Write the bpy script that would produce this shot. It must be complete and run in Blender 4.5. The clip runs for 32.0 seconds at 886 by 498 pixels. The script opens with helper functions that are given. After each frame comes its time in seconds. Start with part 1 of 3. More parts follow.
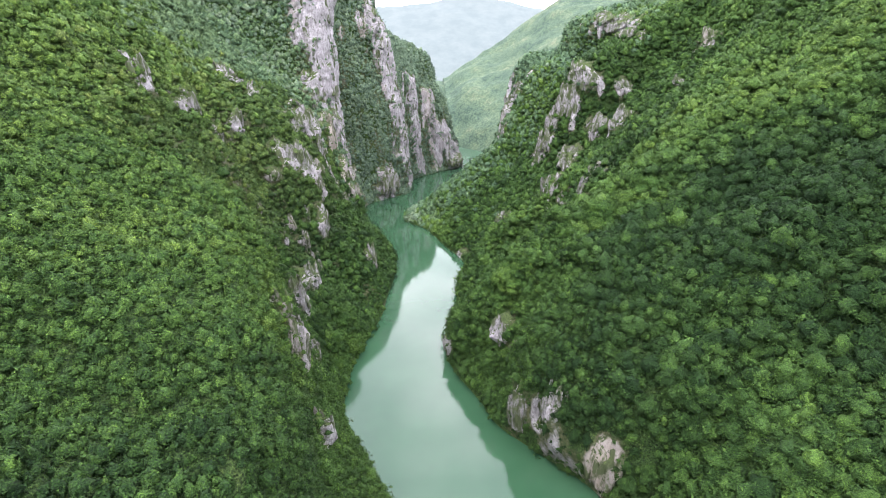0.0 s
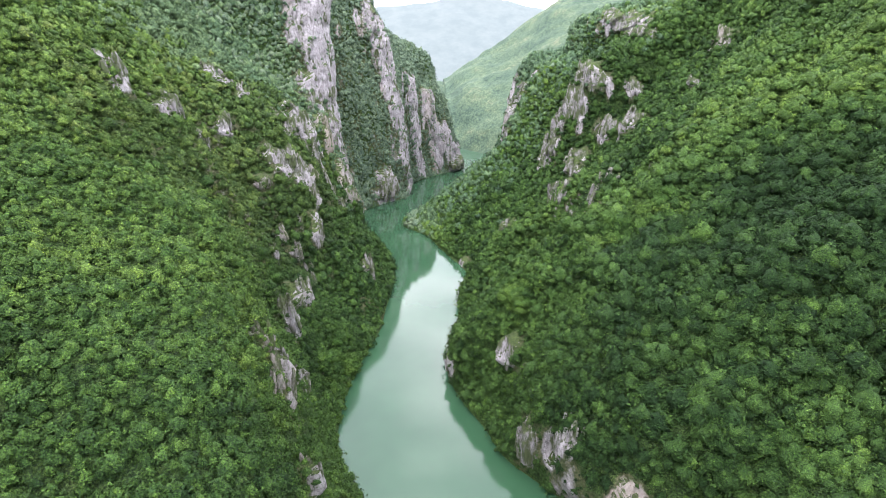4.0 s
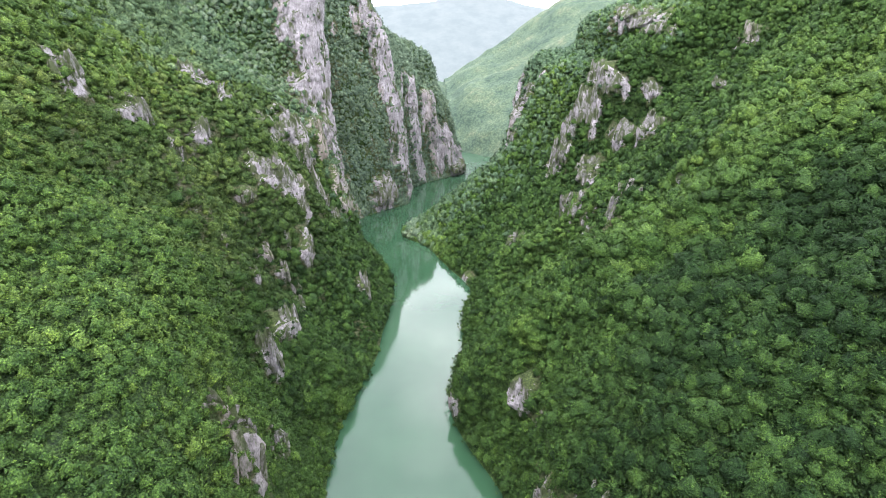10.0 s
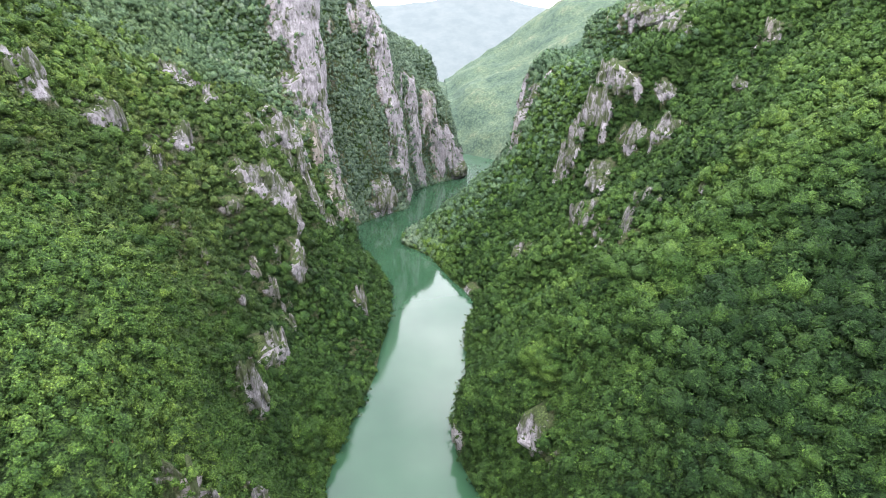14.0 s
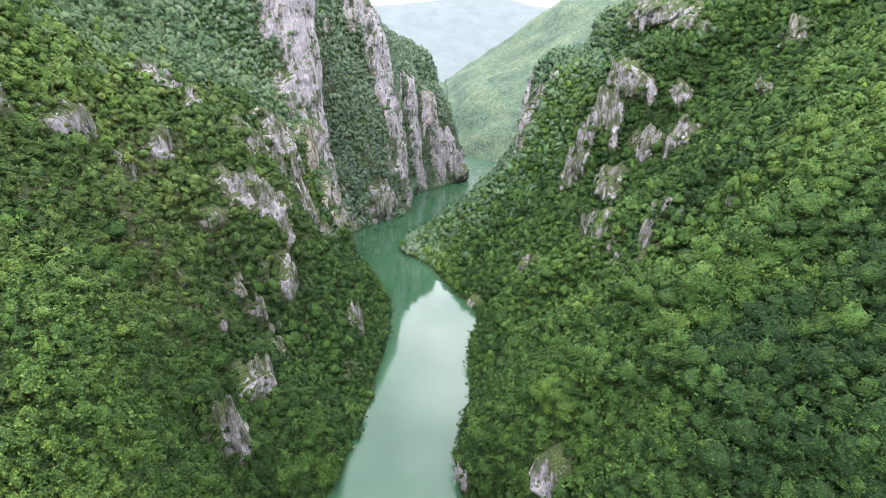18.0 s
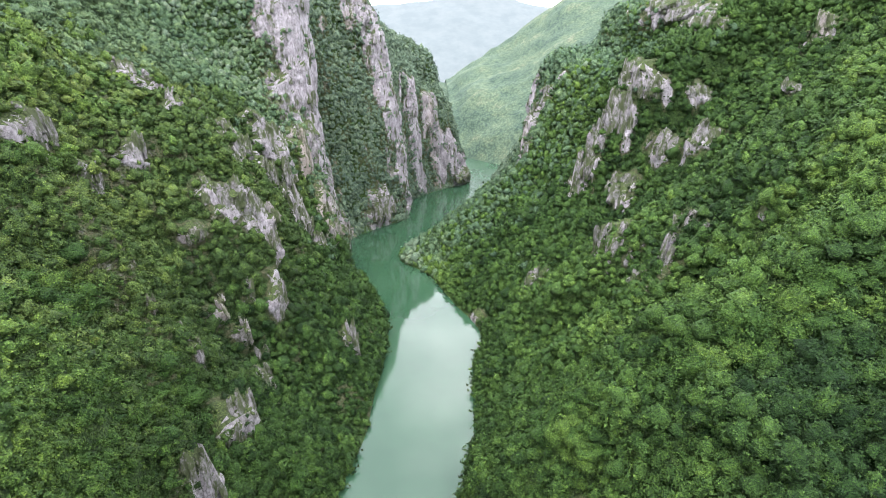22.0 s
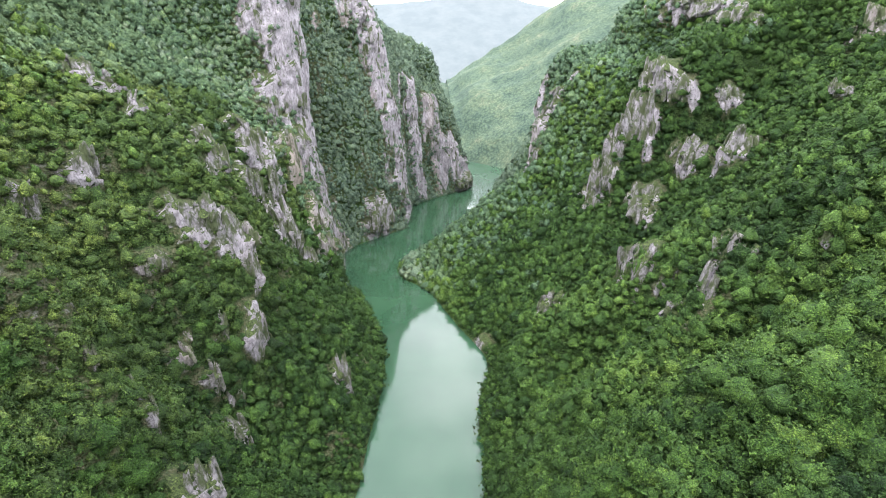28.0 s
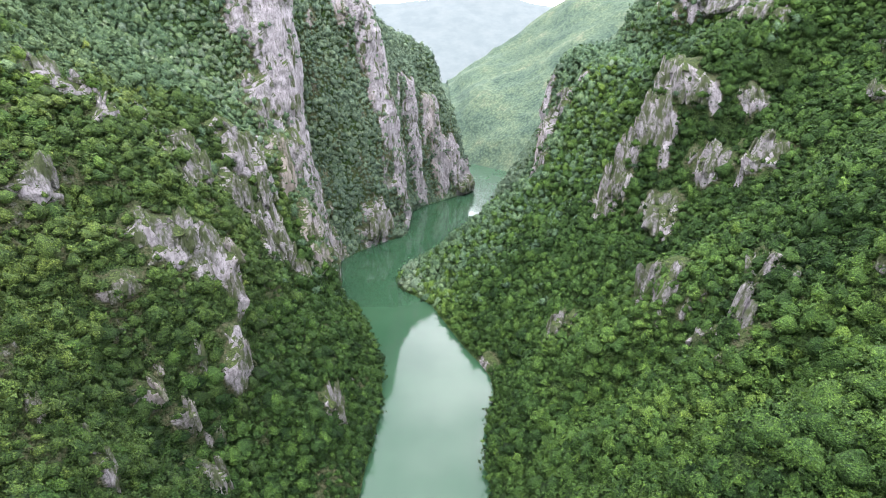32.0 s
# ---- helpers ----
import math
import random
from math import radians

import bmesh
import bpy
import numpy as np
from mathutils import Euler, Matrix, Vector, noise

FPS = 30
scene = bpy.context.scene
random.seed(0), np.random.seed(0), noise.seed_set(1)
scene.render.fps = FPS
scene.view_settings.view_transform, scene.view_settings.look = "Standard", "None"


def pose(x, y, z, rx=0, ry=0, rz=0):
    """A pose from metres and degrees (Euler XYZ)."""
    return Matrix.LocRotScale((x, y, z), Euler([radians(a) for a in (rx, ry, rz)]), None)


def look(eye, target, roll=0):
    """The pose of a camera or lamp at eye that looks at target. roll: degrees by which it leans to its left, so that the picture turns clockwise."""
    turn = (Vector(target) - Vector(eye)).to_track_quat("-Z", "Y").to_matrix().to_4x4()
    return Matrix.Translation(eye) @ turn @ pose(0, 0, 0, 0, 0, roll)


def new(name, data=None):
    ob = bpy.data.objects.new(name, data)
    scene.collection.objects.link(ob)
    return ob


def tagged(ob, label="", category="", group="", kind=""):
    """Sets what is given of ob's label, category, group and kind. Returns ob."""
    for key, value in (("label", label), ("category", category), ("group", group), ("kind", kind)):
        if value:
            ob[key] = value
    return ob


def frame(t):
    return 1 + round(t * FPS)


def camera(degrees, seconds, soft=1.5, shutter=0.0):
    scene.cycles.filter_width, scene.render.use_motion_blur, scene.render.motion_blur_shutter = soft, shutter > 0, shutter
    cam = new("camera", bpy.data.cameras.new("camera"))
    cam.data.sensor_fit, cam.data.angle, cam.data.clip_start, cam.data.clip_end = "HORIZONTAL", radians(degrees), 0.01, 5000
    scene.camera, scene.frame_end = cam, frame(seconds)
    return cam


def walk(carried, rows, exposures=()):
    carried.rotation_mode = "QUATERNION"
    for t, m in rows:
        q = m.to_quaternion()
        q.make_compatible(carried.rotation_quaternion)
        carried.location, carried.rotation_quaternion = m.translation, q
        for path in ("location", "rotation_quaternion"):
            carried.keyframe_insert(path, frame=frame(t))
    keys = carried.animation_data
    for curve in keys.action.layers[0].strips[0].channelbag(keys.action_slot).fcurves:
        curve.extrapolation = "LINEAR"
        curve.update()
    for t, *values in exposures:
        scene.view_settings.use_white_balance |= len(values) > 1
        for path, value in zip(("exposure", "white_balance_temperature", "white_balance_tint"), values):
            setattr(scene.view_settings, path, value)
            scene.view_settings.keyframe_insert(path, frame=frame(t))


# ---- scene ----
# The flight: a straight, almost level line up the canyon, the lens tipped down.
cam = camera(80.0, 32.0, soft=1.0)
EYE = 152.5            # metres above the water at the start
SPAN = 169.0           # metres flown in the 32 seconds
FALL = -0.0152         # metres of height for each metre flown
YAW, PITCH = -2.6, -19.8


def flown(t):
    u = t / 32.0
    return u + 0.035 * u * (1 - u) * (2 * u - 0.8)


ROWS = [(float(t), pose(0, SPAN * flown(t), EYE + FALL * SPAN * flown(t), 90 + PITCH, 0, YAW)) for t in range(0, 33, 2)]
walk(cam, ROWS, [(0.0, 0.1, 6280.0, 19.5), (32.0, 0.1, 6280.0, 19.5)])

# ---- light ----
SUN_AZ, SUN_EL = 215.0, 66.0          # degrees: compass from +y towards +x, height
world = bpy.data.worlds.new("overcast_sky")
scene.world = world
world.use_nodes = True
wn, wl = world.node_tree.nodes, world.node_tree.links
wn.clear()
w_out = wn.new("ShaderNodeOutputWorld")
w_bg = wn.new("ShaderNodeBackground")
w_bg.inputs["Strength"].default_value = 6.7
w_sky = wn.new("ShaderNodeTexSky")
w_sky.sky_type, w_sky.sun_disc = "NISHITA", False
w_sky.sun_elevation, w_sky.sun_rotation = radians(SUN_EL), radians(SUN_AZ)
w_dim = wn.new("ShaderNodeMix")
w_dim.data_type, w_dim.blend_type = "RGBA", "MULTIPLY"
w_dim.inputs[0].default_value = 1.0
w_dim.inputs[7].default_value = (0.1, 0.1, 0.1, 1)
w_tc = wn.new("ShaderNodeTexCoord")
w_map = wn.new("ShaderNodeMapping")
w_map.inputs["Scale"].default_value = (1.6, 1.6, 3.2)
w_noise = wn.new("ShaderNodeTexNoise")
w_noise.inputs["Scale"].default_value = 2.2
w_noise.inputs["Detail"].default_value = 5.0
w_ramp = wn.new("ShaderNodeValToRGB")
w_ramp.color_ramp.elements[0].position, w_ramp.color_ramp.elements[0].color = 0.38, (0.52, 0.56, 0.58, 1)
w_ramp.color_ramp.elements[1].position, w_ramp.color_ramp.elements[1].color = 0.6, (1.0, 1.02, 1.02, 1)
w_mix = wn.new("ShaderNodeMix")
w_mix.data_type = "RGBA"
w_mix.inputs[0].default_value = 0.9
wl.new(w_sky.outputs[0], w_dim.inputs[6])
wl.new(w_tc.outputs["Generated"], w_map.inputs[0])
wl.new(w_map.outputs[0], w_noise.inputs["Vector"])
wl.new(w_noise.outputs["Fac"], w_ramp.inputs[0])
wl.new(w_dim.outputs[2], w_mix.inputs[6])
wl.new(w_ramp.outputs[0], w_mix.inputs[7])
w_sep = wn.new("ShaderNodeSeparateXYZ")
w_rise = wn.new("ShaderNodeMapRange")            # an overcast sky is brightest overhead
w_rise.inputs["From Min"].default_value, w_rise.inputs["From Max"].default_value = 0.0, 0.8
w_rise.inputs["To Min"].default_value, w_rise.inputs["To Max"].default_value = 0.62, 1.2
w_lift = wn.new("ShaderNodeMix")
w_lift.data_type, w_lift.blend_type = "RGBA", "MULTIPLY"
w_lift.inputs[0].default_value = 1.0
wl.new(w_tc.outputs["Generated"], w_sep.inputs[0])
wl.new(w_sep.outputs["Z"], w_rise.inputs["Value"])
wl.new(w_mix.outputs[2], w_lift.inputs[6])
wl.new(w_rise.outputs[0], w_lift.inputs[7])
wl.new(w_lift.outputs[2], w_bg.inputs[0])
wl.new(w_bg.outputs[0], w_out.inputs[0])

sun = new("sun", bpy.data.lights.new("sun", "SUN"))
sun.data.energy, sun.data.angle, sun.data.color = 2.0, radians(25), (1.0, 0.97, 0.9)
sx, sy = math.sin(radians(SUN_AZ)), math.cos(radians(SUN_AZ))
sun.matrix_world = look((300 * sx, 300 * sy, 300 * math.tan(radians(SUN_EL))), (0, 0, 0))


# ---- materials ----
def material(name):
    m = bpy.data.materials.new(name)
    m.use_nodes = True
    nt = m.node_tree
    return m, nt.nodes, nt.links, nt.nodes["Principled BSDF"]


def ramp(nodes, stops):
    r = nodes.new("ShaderNodeValToRGB")
    els = r.color_ramp.elements
    while len(els) < len(stops):
        els.new(0.5)
    for el, (at, col) in zip(els, stops):
        el.position, el.color = at, (*col, 1)
    return r


def blend(nodes, links, fac, a, b, mode="MIX"):
    """A colour mix; a, b and fac may be sockets or plain values."""
    x = nodes.new("ShaderNodeMix")
    x.data_type, x.blend_type = "RGBA", mode
    for i, v in ((0, fac), (6, a), (7, b)):
        if isinstance(v, (int, float)):
            x.inputs[i].default_value = v
        elif isinstance(v, tuple):
            x.inputs[i].default_value = (*v, 1)
        else:
            links.new(v, x.inputs[i])
    return x.outputs[2]


def fractal(nodes, links, scale, detail=4.0, vec=None, rough=0.55):
    n = nodes.new("ShaderNodeTexNoise")
    n.inputs["Scale"].default_value, n.inputs["Detail"].default_value, n.inputs["Roughness"].default_value = scale, detail, rough
    if vec is not None:
        links.new(vec, n.inputs["Vector"])
    return n.outputs["Fac"]


def stretched(nodes, links, scale):
    tc = nodes.new("ShaderNodeNewGeometry")
    mp = nodes.new("ShaderNodeMapping")
    mp.inputs["Scale"].default_value = scale
    links.new(tc.outputs["Position"], mp.inputs[0])
    return mp.outputs[0]


def bumped(nodes, links, bsdf, height, strength, distance):
    b = nodes.new("ShaderNodeBump")
    b.inputs["Strength"].default_value, b.inputs["Distance"].default_value = strength, distance
    links.new(height, b.inputs["Height"])
    links.new(b.outputs[0], bsdf.inputs["Normal"])


def leaf_tone(n, l, tone):
    """Clumps of leaves over a tint: shade painted into the gaps between them, and light tips; colour and relief."""
    pos = stretched(n, l, (1, 1, 1))
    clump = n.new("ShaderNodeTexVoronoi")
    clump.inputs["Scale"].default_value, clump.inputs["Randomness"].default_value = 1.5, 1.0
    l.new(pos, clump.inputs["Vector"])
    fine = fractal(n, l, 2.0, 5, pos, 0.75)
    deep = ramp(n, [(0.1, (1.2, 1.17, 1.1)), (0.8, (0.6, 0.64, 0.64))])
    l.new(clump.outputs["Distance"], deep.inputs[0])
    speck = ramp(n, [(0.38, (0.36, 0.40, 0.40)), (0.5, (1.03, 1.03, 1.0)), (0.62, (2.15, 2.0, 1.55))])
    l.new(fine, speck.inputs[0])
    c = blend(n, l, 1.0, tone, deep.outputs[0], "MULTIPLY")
    c = blend(n, l, 1.0, c, speck.outputs[0], "MULTIPLY")
    high = n.new("ShaderNodeMath")
    high.operation = "SUBTRACT"
    l.new(fine, high.inputs[0])
    l.new(clump.outputs["Distance"], high.inputs[1])
    return c, high.outputs[0]


def leafy(n, l, b, tone, vary=1.0):
    """Leaf sprays over a tree's tint: shade painted into the gaps between them, light flecks, each clump a tone of its
    own.
    """
    pos = stretched(n, l, (1, 1, 1))
    spray = n.new("ShaderNodeTexVoronoi")
    spray.inputs["Scale"].default_value = 1.9
    l.new(pos, spray.inputs["Vector"])
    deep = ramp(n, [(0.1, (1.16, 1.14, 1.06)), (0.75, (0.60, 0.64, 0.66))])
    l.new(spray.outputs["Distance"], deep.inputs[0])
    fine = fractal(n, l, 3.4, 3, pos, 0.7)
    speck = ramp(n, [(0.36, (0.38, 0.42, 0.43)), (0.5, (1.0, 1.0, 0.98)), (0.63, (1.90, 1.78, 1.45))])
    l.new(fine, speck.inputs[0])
    patch = ramp(n, [(0.36, (0.80, 0.84, 0.86)), (0.5, (0.98, 0.98, 0.98)), (0.64, (1.18, 1.13, 1.02))])
    l.new(fractal(n, l, 0.45, 2, pos), patch.inputs[0])
    geo = n.new("ShaderNodeNewGeometry")
    each = ramp(n, [(0.0, (0.60, 0.67, 0.68)), (0.55, (0.97, 0.98, 0.96)), (1.0, (1.38, 1.30, 1.12))])
    l.new(geo.outputs["Random Per Island"], each.inputs[0])
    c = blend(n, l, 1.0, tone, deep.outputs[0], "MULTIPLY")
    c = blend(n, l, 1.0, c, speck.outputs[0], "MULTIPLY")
    c = blend(n, l, 1.0, c, patch.outputs[0], "MULTIPLY")
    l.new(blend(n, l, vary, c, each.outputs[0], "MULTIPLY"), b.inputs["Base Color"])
    high = n.new("ShaderNodeMath")
    high.operation = "SUBTRACT"
    l.new(fine, high.inputs[0])
    l.new(spray.outputs["Distance"], high.inputs[1])
    bumped(n, l, b, high.outputs[0], 0.9, 0.6)
    b.inputs["Roughness"].default_value = 0.75
    b.inputs["Specular IOR Level"].default_value = 0.15


def limestone_color(n, l, lichen=0.2, shade=1.0):
    """Weathered grey limestone: pinkish faces, dark upright streaks, ochre stains, lichen and grass tufts."""
    pos = stretched(n, l, (1, 1, 1))
    tall = stretched(n, l, (0.42, 0.42, 0.10))
    base = ramp(n, [(at, tuple(shade * v for v in c)) for at, c in ((0.3, (0.232, 0.214, 0.224)), (0.5, (0.335, 0.310, 0.325)), (0.72, (0.435, 0.405, 0.422)))])
    l.new(fractal(n, l, 0.11, 6, pos, 0.65), base.inputs[0])
    streak = ramp(n, [(0.40, (0.55, 0.54, 0.54)), (0.56, (1.08, 1.08, 1.08))])
    l.new(fractal(n, l, 1.5, 7, tall, 0.7), streak.inputs[0])
    c = blend(n, l, 0.6, base.outputs[0], streak.outputs[0], "MULTIPLY")
    crack = ramp(n, [(0.36, (0.34, 0.34, 0.33)), (0.48, (1, 1, 1))])
    l.new(fractal(n, l, 0.55, 8, pos, 0.7), crack.inputs[0])
    c = blend(n, l, 0.7, c, crack.outputs[0], "MULTIPLY")
    joints = n.new("ShaderNodeTexVoronoi")
    joints.feature = "DISTANCE_TO_EDGE"
    joints.inputs["Scale"].default_value = 0.55
    warp = n.new("ShaderNodeMix")
    warp.data_type = "VECTOR"
    warp.inputs[0].default_value = 0.12
    l.new(stretched(n, l, (1, 1, 0.22)), warp.inputs[4])
    wn_ = n.new("ShaderNodeTexNoise")
    wn_.inputs["Scale"].default_value = 0.4
    l.new(pos, wn_.inputs["Vector"])
    scaled = n.new("ShaderNodeVectorMath")
    scaled.operation = "SCALE"
    scaled.inputs["Scale"].default_value = 30.0
    l.new(wn_.outputs["Color"], scaled.inputs[0])
    l.new(scaled.outputs[0], warp.inputs[5])
    l.new(warp.outputs[1], joints.inputs["Vector"])
    gap = ramp(n, [(0.0, (0.42, 0.42, 0.41)), (0.07, (1, 1, 1))])
    l.new(joints.outputs["Distance"], gap.inputs[0])
    c = blend(n, l, 0.8, c, gap.outputs[0], "MULTIPLY")
    ochre = ramp(n, [(0.56, (0, 0, 0)), (0.72, (1, 1, 1))])
    l.new(fractal(n, l, 0.05, 4, tall), ochre.inputs[0])
    c = blend(n, l, ochre.outputs[0], c, (0.27, 0.225, 0.185))
    tuft = ramp(n, [(0.62 - 0.3 * lichen, (0, 0, 0)), (0.74 - 0.3 * lichen, (1, 1, 1))])
    l.new(fractal(n, l, 0.28, 7, stretched(n, l, (1, 1, 0.45)), 0.72), tuft.inputs[0])
    c = blend(n, l, tuft.outputs[0], c, (0.062, 0.078, 0.034))
    # grass and cushions of scrub hold on the ledges
    geo = n.new("ShaderNodeNewGeometry")
    split = n.new("ShaderNodeSeparateXYZ")
    l.new(geo.outputs["True Normal"], split.inputs[0])
    uneven = n.new("ShaderNodeMath")
    uneven.operation = "MULTIPLY_ADD"
    uneven.inputs[1].default_value = 0.9
    l.new(fractal(n, l, 0.7, 6, pos, 0.7), uneven.inputs[0])
    l.new(split.outputs["Z"], uneven.inputs[2])
    ledge = ramp(n, [(0.97, (0, 0, 0)), (1.12, (1, 1, 1))])
    l.new(uneven.outputs[0], ledge.inputs[0])
    c = blend(n, l, ledge.outputs[0], c, leaf_tone(n, l, (0.058, 0.082, 0.03))[0])
    return c, fractal(n, l, 1.1, 10, stretched(n, l, (0.7, 0.7, 0.14)), 0.74)


def make_bank():
    """Slope: leaf litter, grass and scrub, and bare limestone where the face is cliff."""
    m, n, l, b = material("bank_ground")
    rock, height = limestone_color(n, l)
    pos = stretched(n, l, (1, 1, 1))
    green = ramp(n, [(0.3, (0.034, 0.068, 0.022)), (0.5, (0.050, 0.096, 0.028)), (0.66, (0.072, 0.114, 0.036)), (0.8, (0.105, 0.115, 0.056))])
    l.new(fractal(n, l, 0.12, 7, pos, 0.72), green.inputs[0])
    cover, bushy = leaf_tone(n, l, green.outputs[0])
    at = n.new("ShaderNodeAttribute")
    at.attribute_name = "rock"
    edge = n.new("ShaderNodeMath")
    edge.operation = "MULTIPLY_ADD"
    edge.inputs[1].default_value, edge.inputs[2].default_value = 0.55, -0.275
    l.new(fractal(n, l, 0.3, 6, pos, 0.65), edge.inputs[0])
    add = n.new("ShaderNodeMath")
    l.new(at.outputs["Fac"], add.inputs[0])
    l.new(edge.outputs[0], add.inputs[1])
    cut = ramp(n, [(0.42, (0, 0, 0)), (0.58, (1, 1, 1))])
    l.new(add.outputs[0], cut.inputs[0])
    straw = ramp(n, [(0.16, (0, 0, 0)), (0.34, (1, 1, 1))])
    l.new(add.outputs[0], straw.inputs[0])
    hay = ramp(n, [(0.36, (0.048, 0.070, 0.026)), (0.5, (0.082, 0.098, 0.042)), (0.64, (0.150, 0.142, 0.085))])
    l.new(fractal(n, l, 0.9, 6, pos, 0.7), hay.inputs[0])
    cover = blend(n, l, straw.outputs[0], cover, hay.outputs[0])
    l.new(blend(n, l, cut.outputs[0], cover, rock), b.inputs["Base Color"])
    b.inputs["Roughness"].default_value = 0.92
    b.inputs["Specular IOR Level"].default_value = 0.2
    bumped(n, l, b, blend(n, l, cut.outputs[0], bushy, height), 1.0, 1.8)
    return m


def make_limestone():
    m, n, l, b = material("limestone")
    # Darker copy of the banks' rock, which is kept paler in place of haze.
    rock, height = limestone_color(n, l, 0.65, 0.84)
    l.new(rock, b.inputs["Base Color"])
    b.inputs["Roughness"].default_value = 0.9
    b.inputs["Specular IOR Level"].default_value = 0.2
    bumped(n, l, b, height, 1.0, 1.7)
    return m


def make_leaves(name, dark, mid, light, vary=1.0):
    """Foliage of the woods, tinted tree by tree by the attribute 'tint'."""
    m, n, l, b = material(name)
    at = n.new("ShaderNodeAttribute")
    at.attribute_name = "tint"
    tone = ramp(n, [(0.05, dark), (0.5, mid), (0.95, light)])
    l.new(at.outputs["Fac"], tone.inputs[0])
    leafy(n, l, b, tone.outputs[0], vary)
    return m


def make_water():
    m, n, l, b = material("river_water")
    pos = stretched(n, l, (1, 1, 1))
    tone = ramp(n, [(0.35, (0.020, 0.055, 0.028)), (0.65, (0.027, 0.067, 0.035))])
    l.new(fractal(n, l, 0.02, 3, pos), tone.inputs[0])
    l.new(tone.outputs[0], b.inputs["Base Color"])
    b.inputs["IOR"].default_value = 1.45
    rough = ramp(n, [(0.45, (0.03, 0.03, 0.03)), (0.7, (0.10, 0.10, 0.10))])
    l.new(fractal(n, l, 0.012, 3, stretched(n, l, (1, 0.5, 1))), rough.inputs[0])
    # past the cliffs the wind ruffles the surface
    at = n.new("ShaderNodeSeparateXYZ")
    l.new(pos, at.inputs[0])
    wind = n.new("ShaderNodeMapRange")
    wind.inputs["From Min"].default_value, wind.inputs["From Max"].default_value = 690.0, 770.0
    wind.inputs["To Min"].default_value, wind.inputs["To Max"].default_value = 0.0, 0.22
    l.new(at.outputs["Y"], wind.inputs["Value"])
    both = n.new("ShaderNodeMath")
    l.new(rough.outputs[0], both.inputs[0])
    l.new(wind.outputs[0], both.inputs[1])
    l.new(both.outputs[0], b.inputs["Roughness"])
    waves = n.new("ShaderNodeBump")
    waves.inputs["Distance"].default_value = 0.25
    chop = n.new("ShaderNodeMapRange")
    chop.inputs["From Min"].default_value, chop.inputs["From Max"].default_value = 690.0, 770.0
    chop.inputs["To Min"].default_value, chop.inputs["To Max"].default_value = 0.05, 0.8
    l.new(at.outputs["Y"], chop.inputs["Value"])
    l.new(chop.outputs[0], waves.inputs["Strength"])
    l.new(fractal(n, l, 0.5, 3, pos), waves.inputs["Height"])
    l.new(waves.outputs[0], b.inputs["Normal"])
    return m


def make_bark():
    m, n, l, b = material("bark")
    c = ramp(n, [(0.3, (0.06, 0.045, 0.032)), (0.7, (0.16, 0.13, 0.10))])
    l.new(fractal(n, l, 3.0, 5, stretched(n, l, (1, 1, 0.2))), c.inputs[0])
    l.new(c.outputs[0], b.inputs["Base Color"])
    b.inputs["Roughness"].default_value = 0.9
    return m


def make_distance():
    """The far mountain, a pale backdrop: its haze is painted as colours that glow by themselves."""
    m, n, l, b = material("painted_haze_mountain")
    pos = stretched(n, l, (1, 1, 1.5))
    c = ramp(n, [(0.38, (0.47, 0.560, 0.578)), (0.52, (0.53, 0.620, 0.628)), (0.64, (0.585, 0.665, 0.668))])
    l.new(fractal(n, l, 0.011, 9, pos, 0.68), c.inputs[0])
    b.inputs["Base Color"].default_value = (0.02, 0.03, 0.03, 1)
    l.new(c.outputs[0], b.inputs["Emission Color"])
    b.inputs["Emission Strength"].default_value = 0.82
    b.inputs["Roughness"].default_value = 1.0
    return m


MAT_BANK, MAT_ROCK, MAT_WATER, MAT_BARK, MAT_FAR = make_bank(), make_limestone(), make_water(), make_bark(), make_distance()
MAT_LEAF = make_leaves("foliage", (0.016, 0.042, 0.011), (0.056, 0.113, 0.027), (0.102, 0.168, 0.038))


def make_tree_leaves():
    """Foliage of single trees, tinted from tree to tree."""
    m, n, l, b = material("tree_foliage")
    info = n.new("ShaderNodeObjectInfo")
    tone = ramp(n, [(0.0, (0.028, 0.064, 0.016)), (0.5, (0.045, 0.098, 0.021)), (1.0, (0.076, 0.134, 0.028))])
    l.new(info.outputs["Random"], tone.inputs[0])
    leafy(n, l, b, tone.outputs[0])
    return m


MAT_SCRUB = make_leaves("scrub_foliage", (0.025, 0.049, 0.016), (0.058, 0.104, 0.028), (0.106, 0.152, 0.043))
# Grey and teal foliage: haze put into the colour of far trees.
MAT_HAZE_GREY = make_leaves("haze_grey_foliage", (0.108, 0.160, 0.122), (0.136, 0.196, 0.143), (0.168, 0.226, 0.154), 0.35)
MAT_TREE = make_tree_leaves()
MAT_HAZE_TEAL = make_leaves("haze_teal_foliage", (0.060, 0.106, 0.070), (0.088, 0.150, 0.087), (0.120, 0.184, 0.096), 0.5)


